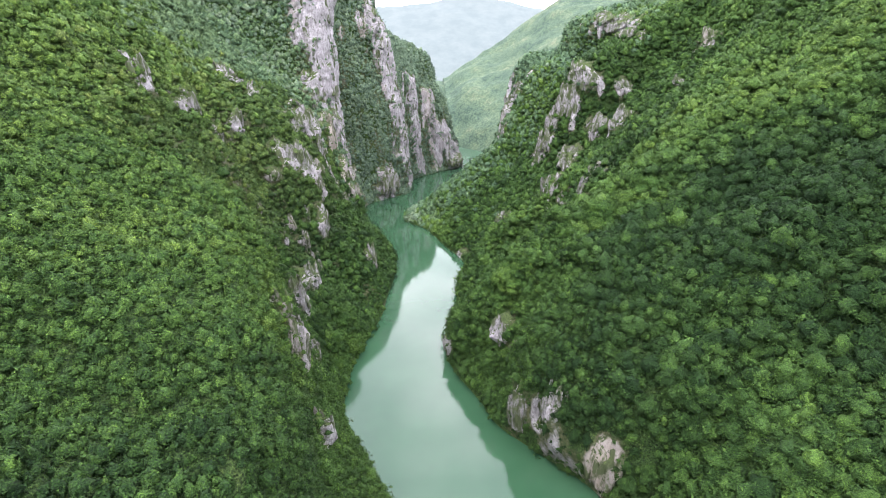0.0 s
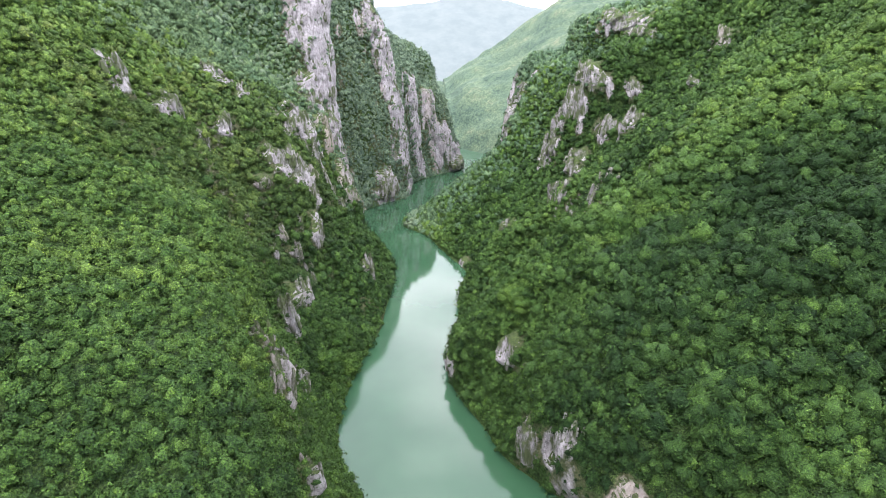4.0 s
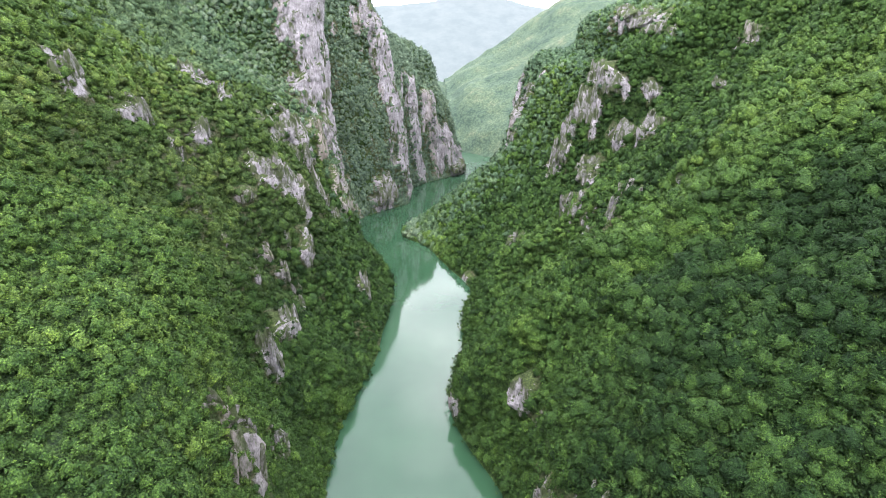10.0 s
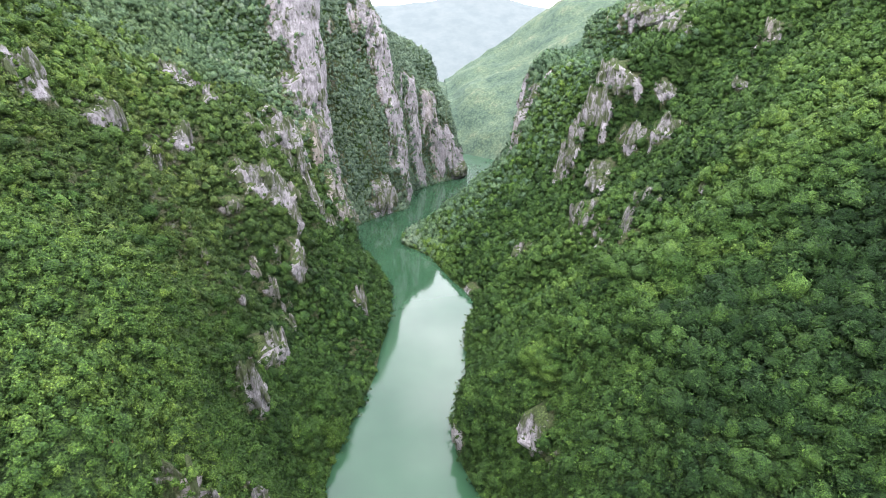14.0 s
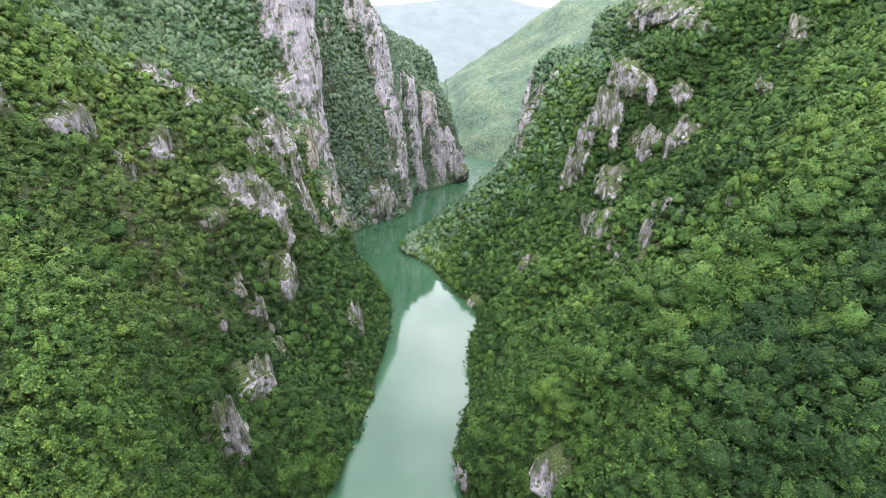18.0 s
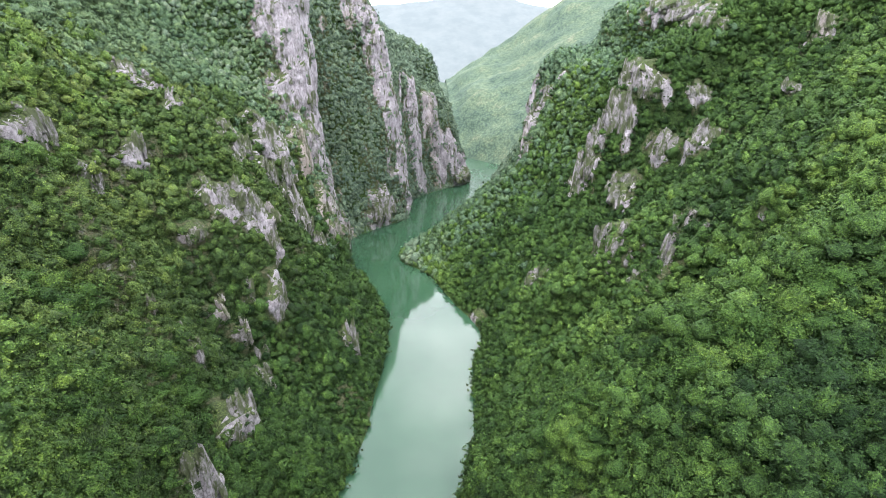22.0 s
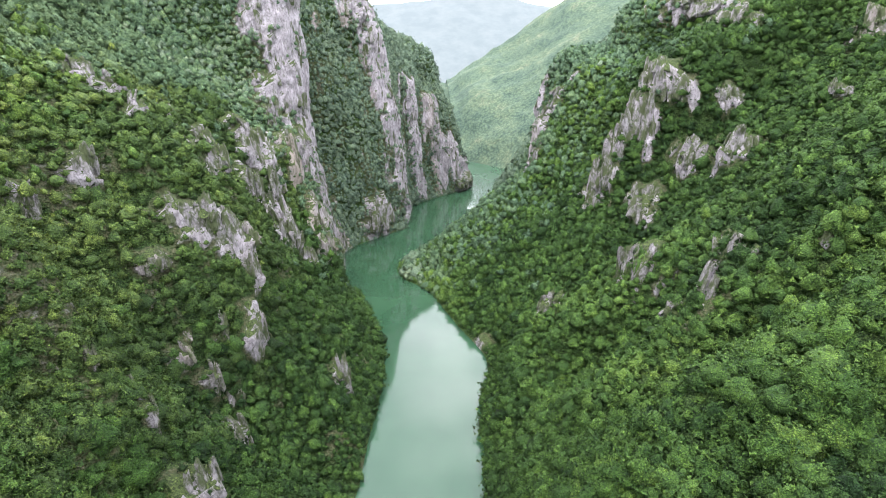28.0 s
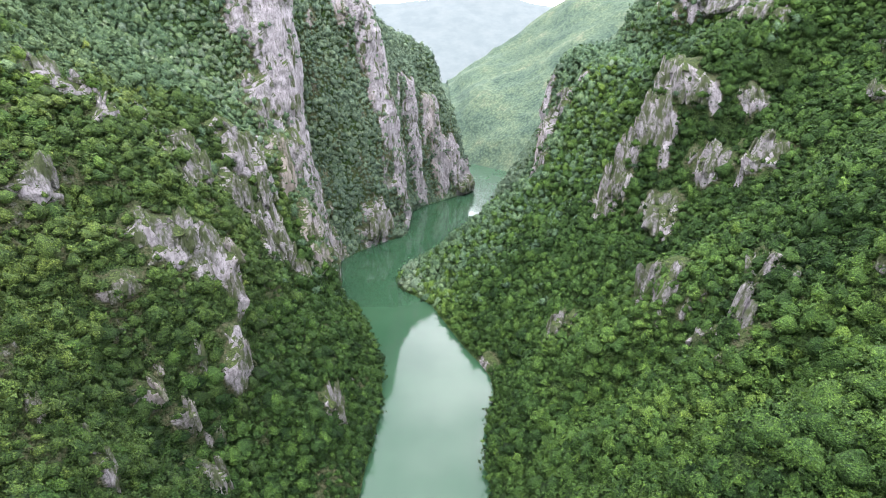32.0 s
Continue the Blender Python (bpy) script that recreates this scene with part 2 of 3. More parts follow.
def make_far_slope():
    """Woods and meadows so far off that single leaves are lost; haze and the shade between crowns are painted in."""
    m, n, l, b = material("haze_tinted_woods")
    pos = stretched(n, l, (1, 1, 1))
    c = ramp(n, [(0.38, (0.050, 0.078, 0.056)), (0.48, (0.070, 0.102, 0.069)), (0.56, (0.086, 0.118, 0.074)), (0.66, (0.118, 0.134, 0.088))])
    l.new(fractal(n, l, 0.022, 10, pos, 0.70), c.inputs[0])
    crowns = n.new("ShaderNodeTexVoronoi")
    crowns.inputs["Scale"].default_value = 0.27
    l.new(pos, crowns.inputs["Vector"])
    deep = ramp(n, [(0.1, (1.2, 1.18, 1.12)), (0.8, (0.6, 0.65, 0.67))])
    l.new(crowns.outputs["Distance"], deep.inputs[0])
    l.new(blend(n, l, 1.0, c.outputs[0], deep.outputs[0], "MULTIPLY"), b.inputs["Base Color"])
    high = n.new("ShaderNodeMath")
    high.operation = "MULTIPLY"
    high.inputs[1].default_value = -1.0
    l.new(crowns.outputs["Distance"], high.inputs[0])
    bumped(n, l, b, high.outputs[0], 0.5, 1.2)
    b.inputs["Roughness"].default_value = 0.9
    b.inputs["Specular IOR Level"].default_value = 0.1
    return m


MAT_HAZE_PALE = make_far_slope()

# ---- tools ----
from mathutils import kdtree

rng = np.random.default_rng(7)


def lattice(p, seed=0):
    """Smooth value noise in -1..1 at the points p, an array of shape (n, 3)."""
    q = np.floor(p).astype(np.int64)
    f = p - q
    f = f * f * (3 - 2 * f)
    total = np.zeros(len(p))
    for i in (0, 1):
        for j in (0, 1):
            for k in (0, 1):
                h = (q[:, 0] + i) * 374761393 + (q[:, 1] + j) * 668265263 + (q[:, 2] + k) * 2147483647 + seed * 974711
                h = (h ^ (h >> 13)) * 1274126177 & 0xFFFFFFFF
                h = (h ^ (h >> 16)) & 0xFFFF
                w = (f[:, 0] if i else 1 - f[:, 0]) * (f[:, 1] if j else 1 - f[:, 1]) * (f[:, 2] if k else 1 - f[:, 2])
                total += w * (h / 32767.5 - 1)
    return total


def rough_noise(p, scale, octaves=3, seed=0, gain=0.5):
    total, amp = np.zeros(len(p)), 1.0
    for o in range(octaves):
        total += amp * lattice(p * (2.03 ** o / np.array(scale)) + 17.3 * o, seed + o)
        amp *= gain
    return total


def mesh_of(name, verts, faces, mat, smooth=False, **floats):
    """A mesh from arrays of vertices and of quads or triangles, with float attributes on its points."""
    me = bpy.data.meshes.new(name)
    faces = np.asarray(faces)
    n, k = faces.shape
    me.vertices.add(len(verts))
    me.vertices.foreach_set("co", np.asarray(verts, np.float32).ravel())
    me.loops.add(n * k)
    me.loops.foreach_set("vertex_index", faces.astype(np.int32).ravel())
    me.polygons.add(n)
    me.polygons.foreach_set("loop_start", np.arange(0, n * k, k, dtype=np.int32))
    me.polygons.foreach_set("loop_total", np.full(n, k, np.int32))
    me.polygons.foreach_set("use_smooth", np.full(n, smooth))
    for key, values in floats.items():
        me.attributes.new(key, "FLOAT", "POINT").data.foreach_set("value", np.asarray(values, np.float32))
    me.materials.append(mat)
    me.update(calc_edges=True)
    return me


def part(name, me, parent=None, label=""):
    ob = new(name, me)
    ob.parent = parent
    return tagged(ob, label)


def glide(a, t):
    """Catmull-Rom along the first axis of a, at the positions t counted in rows."""
    i = np.clip(t.astype(int), 0, len(a) - 2)
    u = (t - i).reshape(-1, *([1] * (a.ndim - 1)))
    p0, p1, p2, p3 = a[np.maximum(i - 1, 0)], a[i], a[i + 1], a[np.minimum(i + 2, len(a) - 1)]
    m1, m2 = (p2 - p0) * 0.5, (p3 - p1) * 0.5
    return (2 * u**3 - 3 * u**2 + 1) * p1 + (u**3 - 2 * u**2 + u) * m1 + (3 * u**2 - 2 * u**3) * p2 + (u**3 - u**2) * m2


def grid_faces(rows, cols, flip=False):
    a = (np.arange(rows - 1)[:, None] * cols + np.arange(cols - 1)).ravel()
    q = np.stack([a, a + 1, a + cols + 1, a + cols], 1)
    return q[:, ::-1] if flip else q


def grid_normals(g):
    du, dv = np.gradient(g, axis=0), np.gradient(g, axis=1)
    n = np.cross(du, dv)
    n /= np.linalg.norm(n, axis=2, keepdims=True) + 1e-9
    return n


def drape(sections, step, tall):
    """A sheet drawn over cross-sections: each is a row of points (x, y, z); step and tall are its spacing in metres."""
    s = np.array(sections, float)
    run = np.linalg.norm(np.diff(s[:, 1], axis=0), axis=1).clip(8, 200)
    gaps = [step if 60 <= row[1][1] < 800 or step > 5 else 8 * step for row in s[:-1]]
    t = np.concatenate([np.linspace(i, i + 1, max(2, int(d / h)), endpoint=False) for i, (d, h) in enumerate(zip(run, gaps))] + [[len(s) - 1]])
    wide = glide(s, t)
    arcs = np.linalg.norm(np.diff(wide, axis=1), axis=2)
    arcs = np.quantile(arcs, 0.8, axis=0)
    last = s.shape[1] - 2
    v = np.concatenate([np.linspace(i, i + 1, max(2, int(d / (tall * {last: 12, last - 1: 2.5}.get(i, 1)))), endpoint=False) for i, d in enumerate(arcs)] + [[last + 1]])
    curve = glide(wide.transpose(1, 0, 2), v)
    i = np.clip(v.astype(int), 0, s.shape[1] - 2)
    u = (v - i)[:, None, None]
    straight = wide.transpose(1, 0, 2)[i] * (1 - u) + wide.transpose(1, 0, 2)[i + 1] * u
    return (0.5 * curve + 0.5 * straight).transpose(1, 0, 2)

# ---- the canyon ----
def section(y, *pairs):
    """A cross-section of a bank at y: from under the water, over the shore, up to the back country; pairs of x and height."""
    side = 1 if pairs[-1][0] > pairs[0][0] else -1
    far = pairs[-1]
    row = [(pairs[0][0] - 5 * side, -7)] + list(pairs) + [(far[0] + side * 500, far[1] + 40)]
    return [(x, y, z) for x, z in row]


LEFT = [
    section(-80, (-8, 0), (-24, 50), (-42, 88), (-70, 98), (-110, 116), (-160, 150), (-300, 235)),
    section(60, (-6, 0), (-20, 45), (-36, 78), (-60, 86), (-110, 112), (-160, 146), (-300, 230)),
    section(100, (-6, 0), (-20, 45), (-35, 79), (-60, 87), (-110, 112), (-160, 145), (-300, 230)),
    section(140, (-9, 0), (-28, 32), (-41, 78), (-58, 100), (-115, 124), (-165, 155), (-300, 235)),
    section(170, (-21, 0), (-32, 20), (-43, 64), (-58, 100), (-112, 126), (-160, 157), (-300, 240)),
    section(200, (-35, 0), (-44, 22), (-54, 56), (-75, 106), (-120, 132), (-165, 165), (-300, 245)),
    section(235, (-37, 0), (-50, 28), (-60, 48), (-80, 83), (-115, 126), (-150, 165), (-300, 260)),
    section(270, (-32, 0), (-47, 26), (-66, 54), (-86, 90), (-125, 140), (-165, 182), (-300, 275)),
    section(300, (-25, 0), (-45, 18), (-60, 33), (-80, 68), (-105, 114), (-150, 168), (-300, 290)),
    section(330, (-23, 0), (-36, 22), (-58, 50), (-75, 88), (-100, 114), (-140, 156), (-300, 290)),
    section(365, (-20, 0), (-34, 24), (-56, 55), (-78, 98), (-100, 126), (-135, 150), (-300, 290)),
    section(405, (-21, 0), (-38, 26), (-58, 44), (-82, 78), (-108, 119), (-150, 162), (-300, 300)),
    section(440, (-30, 0), (-48, 28), (-74, 42), (-85, 68), (-98, 114), (-150, 158), (-300, 310)),
    section(475, (-44, 0), (-55, 30), (-66, 55), (-82, 95), (-107, 125), (-155, 162), (-300, 320)),
    section(505, (-60, 0), (-66, 35), (-70, 72), (-82, 108), (-104, 138), (-150, 172), (-300, 330)),
    section(525, (-70, 0), (-75, 25), (-77, 80), (-80, 130), (-84, 170), (-93, 215), (-300, 340)),
    section(545, (-68, 0), (-75, 30), (-79, 90), (-81, 140), (-84, 190), (-94, 240), (-300, 350)),
    section(570, (-58, 0), (-69, 20), (-80, 50), (-90, 100), (-100, 150), (-116, 200), (-300, 350)),
    section(600, (-36, 0), (-44, 25), (-55, 60), (-68, 110), (-80, 160), (-100, 210), (-300, 350)),
    section(625, (-14, 0), (-20, 40), (-28, 90), (-38, 140), (-52, 190), (-80, 230), (-300, 360)),
    section(650, (-13, 0), (-16, 45), (-22, 95), (-30, 150), (-42, 200), (-70, 245), (-300, 360)),
    section(685, (-12, 0), (-18, 30), (-24, 78), (-30, 140), (-42, 185), (-70, 225), (-300, 350)),
    section(715, (-1, 0), (-5, 40), (-9, 88), (-14, 136), (-26, 168), (-62, 212), (-300, 340)),
    section(755, (33, 0), (28, 30), (23, 68), (14, 108), (2, 140), (-30, 182), (-300, 330)),
    section(785, (60, 0), (56, 25), (49, 54), (38, 90), (22, 122), (-8, 165), (-300, 320)),
    section(830, (62, 0), (50, 15), (40, 35), (20, 60), (0, 90), (-30, 125), (-300, 300)),
    section(1000, (20, 0), (10, 15), (0, 35), (-20, 60), (-40, 90), (-70, 125), (-300, 260)),
]
RIGHT = [
    section(-80, (75, 0), (84, 22), (108, 44), (150, 78), (200, 112), (250, 150), (400, 235)),
    section(100, (82, 0), (90, 20), (108, 38), (145, 68), (195, 106), (250, 148), (400, 235)),
    section(150, (65, 0), (69, 18), (85, 36), (112, 53), (150, 78), (220, 130), (400, 240)),
    section(175, (46, 0), (51, 25), (60, 40), (87, 56), (140, 90), (220, 138), (400, 250)),
    section(192, (33, 0), (40, 28), (48, 46), (80, 66), (125, 88), (200, 132), (400, 255)),
    section(210, (27, 0), (34, 24), (48, 52), (71, 76), (106, 88), (170, 122), (400, 260)),
    section(235, (17, 0), (25, 20), (35, 42), (48, 62), (74, 73), (150, 120), (400, 270)),
    section(257, (13, 0), (20, 18), (34, 38), (55, 62), (92, 88), (150, 132), (400, 280)),
    section(280, (18, 0), (27, 15), (42, 32), (66, 48), (96, 68), (150, 122), (400, 285)),
    section(300, (23, 0), (32, 15), (50, 37), (75, 54), (102, 78), (150, 128), (400, 290)),
    section(321, (25, 0), (33, 14), (49, 31), (75, 48), (105, 75), (150, 120), (400, 294)),
    section(345, (26, 0), (34, 18), (48, 36), (75, 58), (106, 90), (150, 124), (400, 300)),
    section(390, (34, 0), (45, 14), (62, 29), (85, 42), (112, 64), (150, 110), (400, 310)),
    section(425, (23, 0), (40, 20), (65, 38), (90, 54), (122, 84), (155, 130), (400, 310)),
    section(447, (16, 0), (45, 28), (80, 50), (103, 68), (116, 105), (134, 146), (400, 300)),
    section(480, (5, 0), (30, 22), (62, 47), (90, 70), (110, 102), (125, 142), (400, 300)),
    section(505, (-14, 0), (15, 23), (60, 56), (80, 77), (95, 108), (118, 150), (400, 262)),
    section(522, (-16, 0), (15, 25), (60, 62), (79, 80), (84, 106), (108, 150), (400, 262)),
    section(545, (-10, 0), (18, 20), (58, 54), (80, 78), (89, 108), (106, 151), (400, 262)),
    section(580, (20, 0), (45, 15), (75, 45), (97, 85), (102, 118), (109, 151), (400, 262)),
    section(620, (50, 0), (70, 15), (90, 35), (108, 70), (115, 105), (124, 148), (400, 262)),
    section(700, (75, 0), (95, 30), (115, 60), (130, 90), (140, 120), (158, 152), (400, 300)),
    section(800, (98, 0), (112, 25), (128, 50), (145, 80), (165, 110), (190, 145), (400, 300)),
    section(860, (120, 0), (135, 20), (150, 45), (165, 70), (185, 100), (210, 140), (400, 300)),
]
# The top of the spur stays almost level, then a bare step leads to the land behind.
for row in RIGHT:
    (ax, y, az), (bx, _, bz) = row[-3], row[-2]
    low, high = (5, 36) if 490 < y < 640 else (0.13 * (bz - az), 0.2 * (bz - az))
    row[-2:-2] = [(ax + 0.13 * (bx - ax), y, az + low), (ax + 0.2 * (bx - ax), y, az + high)]
# Bare rock that breaks through the woods: x, y, height, reach sideways and reach upwards.
CRAGS_SLOPE = [
    (-40, 152, 62, 4, 14), (-58, 229, 46, 5, 13), (-62, 232, 40, 4, 6), (-31, 138, 44, 3, 9), (-128, 263, 148, 8, 10), (-110, 294, 114, 5, 7),
    (-119, 284, 130, 9, 8), (-107, 320, 119, 6, 7), (-78, 334, 95, 10, 7), (-68, 345, 84, 8, 7), (-85, 311, 89, 6, 4), (-61, 326, 55, 7, 12), (-70, 341, 90, 7, 10), (-65, 338, 74, 3, 10),
    (-69, 315, 62, 3, 9), (-69, 302, 51, 4, 8), (-34, 343, 24, 5, 14), (-62, 295, 34, 6, 9), (-82, 266, 80, 3, 5), (-78, 274, 69, 3, 3),
    (-41, 147, 70, 4, 8), (-43, 150, 80, 3, 7), (-43, 178, 48, 4, 7), (-59, 225, 50, 4, 10), (-65, 307, 38, 4, 7), (-60, 253, 41, 3, 7),
]
CRAGS_RIDGE = [
    (-75, 401, 68, 9, 14), (-87, 369, 111, 10, 10),
    (-129, 364, 146, 8, 7), (-121, 374, 139, 7, 8), (-108, 360, 131, 4, 9), (-104, 374, 128, 5, 8), (-91, 371, 118, 6, 8),
    (-82, 364, 110, 6, 8), (-92, 453, 100, 15, 32), (-80, 440, 68, 13, 24), (-76, 417, 74, 13, 17), (-68, 478, 48, 13, 28), (-76, 300, 61, 4, 7), (-71, 269, 63, 4, 5), (-59, 260, 45, 5, 9),
    (-93, 428, 87, 10, 14), (-72, 400, 72, 9, 12), (-74, 440, 46, 10, 14), (-65, 460, 36, 10, 15), (-58, 480, 28, 10, 14), (-84, 480, 92, 12, 20), (-97, 500, 116, 10, 18),
    (-70, 526, 64, 12, 24), (-69, 553, 25, 10, 22), (-64, 560, 5, 8, 12), (-64, 466, 52, 8, 12), (-68, 443, 40, 8, 10), (-84, 446, 83, 9, 14), (-92, 446, 104, 8, 10), (-78, 438, 61, 8, 10),
    (-104, 412, 116, 8, 8), (-79, 330, 99, 9, 6), (-70, 336, 92, 7, 9), (-86, 369, 113, 8, 8),
]
CRAGS_CLIFF = [
    (-95, 520, 164, 22, 32), (-92, 524, 205, 20, 40), (-88, 518, 132, 21, 27), (-77, 518, 96, 17, 30), (-71, 516, 58, 14, 30), (-73, 545, 24, 29, 26),
    (-76, 560, 45, 12, 30), (-40, 630, 160, 11, 34), (-26, 632, 107, 15, 46), (-19, 634, 40, 13, 46), (-38, 602, 18, 18, 16), (12, 748, 85, 12, 34),
    (38, 768, 37, 10, 26), (50, 776, 10, 21, 10), (-8, 718, 90, 10, 45), (-52, 628, 200, 11, 34),
    (-80, 498, 84, 12, 30), (-84, 560, 70, 12, 30),
]
CRAGS_RIGHT = [
    (66, 152, 13, 7, 10), (41, 185, 14, 7, 12), (52, 172, 24, 4, 8), (36, 220, 35, 6, 8), (34, 401, 2, 8, 4), (61, 373, 38, 11, 13), (93, 345, 68, 12, 15), (108, 318, 86, 9, 13),
    (99, 312, 76, 9, 16), (86, 312, 65, 7, 6), (72, 312, 52, 4, 3), (126, 296, 98, 4, 3), (41, 210, 26, 4, 7), (38, 181, 19, 5, 10), (51, 168, 30, 5, 9), (17, 249, 8, 4, 7), (117, 416, 76, 11, 12), (138, 413, 106, 10, 14), (147, 388, 109, 11, 10),
    (161, 424, 132, 7, 6), (141, 436, 134, 8, 9), (181, 378, 137, 7, 4),
]
CRAGS_SPUR = [
    (118, 450, 112, 8, 36), (112, 446, 85, 9, 18), (104, 448, 68, 7, 10), (124, 441, 115, 8, 16), (137, 407, 107, 7, 8), (146, 384, 113, 8, 8),
    (120, 418, 81, 6, 8), (86, 516, 84, 8, 16), (85, 525, 112, 8, 30),
    (131, 446, 140, 9, 16), (122, 444, 122, 10, 18), (114, 450, 100, 10, 20), (108, 454, 78, 9, 18), (78, 522, 98, 8, 30), (84, 540, 120, 8, 30),
    (95, 575, 120, 14, 34), (169, 501, 184, 40, 9), (160, 455, 178, 30, 9), (208, 404, 168, 9, 13),
]


# Sheer walls that run from the water up: from y to y, from height to height.
WALLS_LEFT = [(509, 546, -5, 330), (626, 660, -5, 200), (664, 690, 150, 260), (712, 728, 0, 140), (744, 762, 10, 110), (770, 800, -5, 42), (590, 612, -5, 22), (545, 574, -5, 118)]
WALLS_RIGHT = [(516, 530, 64, 142), (560, 600, 92, 150)]


# Hollows under overhanging rock: x, y, height, reach sideways and upwards, depth.
HOLLOWS = [(45, 174, 20, 3.5, 7, 9)]


def shape_bank(sections, crags, walls, step=2.0):
    """The bank's sheet with its relief, and how rocky it is at each point."""
    g = drape(sections, step, step)
    rows, cols = g.shape[:2]
    n = grid_normals(g)
    if n[..., 2].mean() < 0:
        n = -n
    p = g.reshape(-1, 3)
    steep = 1 - n[..., 2].ravel()
    patchy = rough_noise(p, (9, 9, 22), 3, 3)
    rock = np.clip((steep - 0.66) * 2.2, 0, 0.62) * np.clip(0.55 + 0.8 * patchy, 0, 1.2)
    ragged = 0.75 * rough_noise(p, (7, 7, 17), 3, 5, 0.6) - 0.12
    # the dry left flank is half bare: broken ledges show between the bushes
    flank = np.clip((p[:, 1] - 215) / 40, 0, 1) * np.clip((475 - p[:, 1]) / 40, 0, 1) * np.clip((p[:, 0] + 135) / 20, 0, 1) * (p[:, 0] < 0)
    rock = np.maximum(rock, flank * np.clip(1.5 * rough_noise(p, (15, 11, 24), 3, 61, 0.6) - 0.4 + 0.5 * steep, 0, 0.42))
    jut = np.zeros(len(p))
    for x, y, z, r, h in crags:
        d = np.sqrt(((p[:, 0] - x) ** 2 + (p[:, 1] - y) ** 2) / r**2 + ((p[:, 2] - z) / h) ** 2)
        rock = np.maximum(rock, np.clip(1.55 - d + ragged, 0, 1))
        jut = np.maximum(jut, min(0.4 * r, 4.5) * np.clip(1.4 - d, 0, 1))
    for x, y, z, r, h, deep in HOLLOWS:
        d = np.sqrt(((p[:, 0] - x) ** 2 + (p[:, 1] - y) ** 2) / r**2 + ((p[:, 2] - z) / h) ** 2)
        rock = np.maximum(rock, np.clip(2.2 - d, 0, 1))
        jut = np.where(d < 1.5, jut * np.clip(d - 0.5, 0, 1) - deep * np.clip(1.5 - d, 0, 1), jut)
    face = -n[..., 0].ravel()
    if len(walls) < 4:                       # on the right spur only the faces towards the river are bare
        rock *= np.where(p[:, 1] > 503, np.clip((face - 0.25) * 3, 0, 1), 1)
    else:                                    # the great pillar ends in woods on its upslope side
        rock *= np.where((p[:, 1] > 490) & (p[:, 1] < 575), np.clip((p[:, 0] + 117) / 6 + 0.4 * ragged, 0, 1), 1)
    for y0, y1, z0, z1 in walls:
        wide, high = (y1 - y0) / 2, (z1 - z0) / 2
        inside = np.minimum(wide - np.abs(p[:, 1] - (y0 + wide)), (high - np.abs(p[:, 2] - (z0 + high))) * 0.6)
        rock = np.maximum(rock, np.clip(0.55 + inside / 8 + 0.9 * ragged, 0, 1) * np.clip((steep - 0.3) * 4, 0, 1) * np.clip((p[:, 0] + 117) / 6 + 0.4 * ragged, 0, 1))
    rock = np.clip(rock, 0, 1)
    fade = np.clip(p[:, 2] / 10, 0, 1)
    lumps = -np.where(p[:, 1] > 430, 3.2, 2.2) * (1 - rock) + 2.8 * rough_noise(p, (38, 38, 38), 2, 11) + np.where(p[:, 0] > 0, 6.5, 4.5) * rough_noise(p, (80, 23, 130), 2, 41) + 2.0 * rough_noise(p, (12, 12, 14), 2, 13)
    flutes = 3.2 * np.abs(rough_noise(p, (11, 11, 60), 3, 17)) + 2.2 * rough_noise(p, (5, 5, 16), 3, 19)
    q = p + n.reshape(-1, 3) * (fade * (lumps * (1 - 0.5 * rock) + flutes * rock**2 + jut))[:, None]
    return q.reshape(rows, cols, 3), rock


def bank_thing(name, label, sections, crags, walls, flip):
    g, rock = shape_bank(sections, crags, walls)
    me = mesh_of(name, g.reshape(-1, 3), grid_faces(*g.shape[:2], flip), MAT_BANK, False, rock=rock)
    ob = tagged(new(name, me), label, "canyon slope", kind="structure")
    return g, rock


left_grid, left_rock = bank_thing("ground_left_bank", "steep wooded canyon side with bare grey limestone cliffs", LEFT, CRAGS_SLOPE + CRAGS_RIDGE + CRAGS_CLIFF, WALLS_LEFT, True)
right_grid, right_rock = bank_thing("ground_right_bank", "steep wooded canyon side with rocky spurs above the river", RIGHT, CRAGS_RIGHT + CRAGS_SPUR, WALLS_RIGHT, False)

# The river and the bed under it.
wy = np.linspace(-600, 2400, 61)
wx = np.linspace(-900, 900, 31)
flat = np.stack(np.meshgrid(wx, wy), -1)
water = np.concatenate([flat, np.zeros(flat.shape[:2] + (1,))], 2)
tagged(new("water", mesh_of("water", water.reshape(-1, 3), grid_faces(61, 31), MAT_WATER, True)),
       "calm jade-green river reflecting the white sky", "river", kind="structure")
bed = np.stack(np.meshgrid(np.linspace(-4500, 4500, 41), np.linspace(-4500, 4700, 41)), -1)
bed = np.concatenate([bed, np.full(bed.shape[:2] + (1,), -8.0)], 2)
tagged(new("ground", mesh_of("ground", bed.reshape(-1, 3), grid_faces(41, 41), MAT_BANK, True, rock=np.zeros(41 * 41))),
       "valley ground under the river and the slopes", "ground", kind="structure")


# The hillside where the valley bends, and the mountain, both with haze in their colours.
def ridge_line(x, *pairs):
    return [(x, pairs[0][0] - 25, -7)] + [(x, y, z) for y, z in pairs] + [(x, pairs[-1][0] + 400, pairs[-1][1] - 60)]


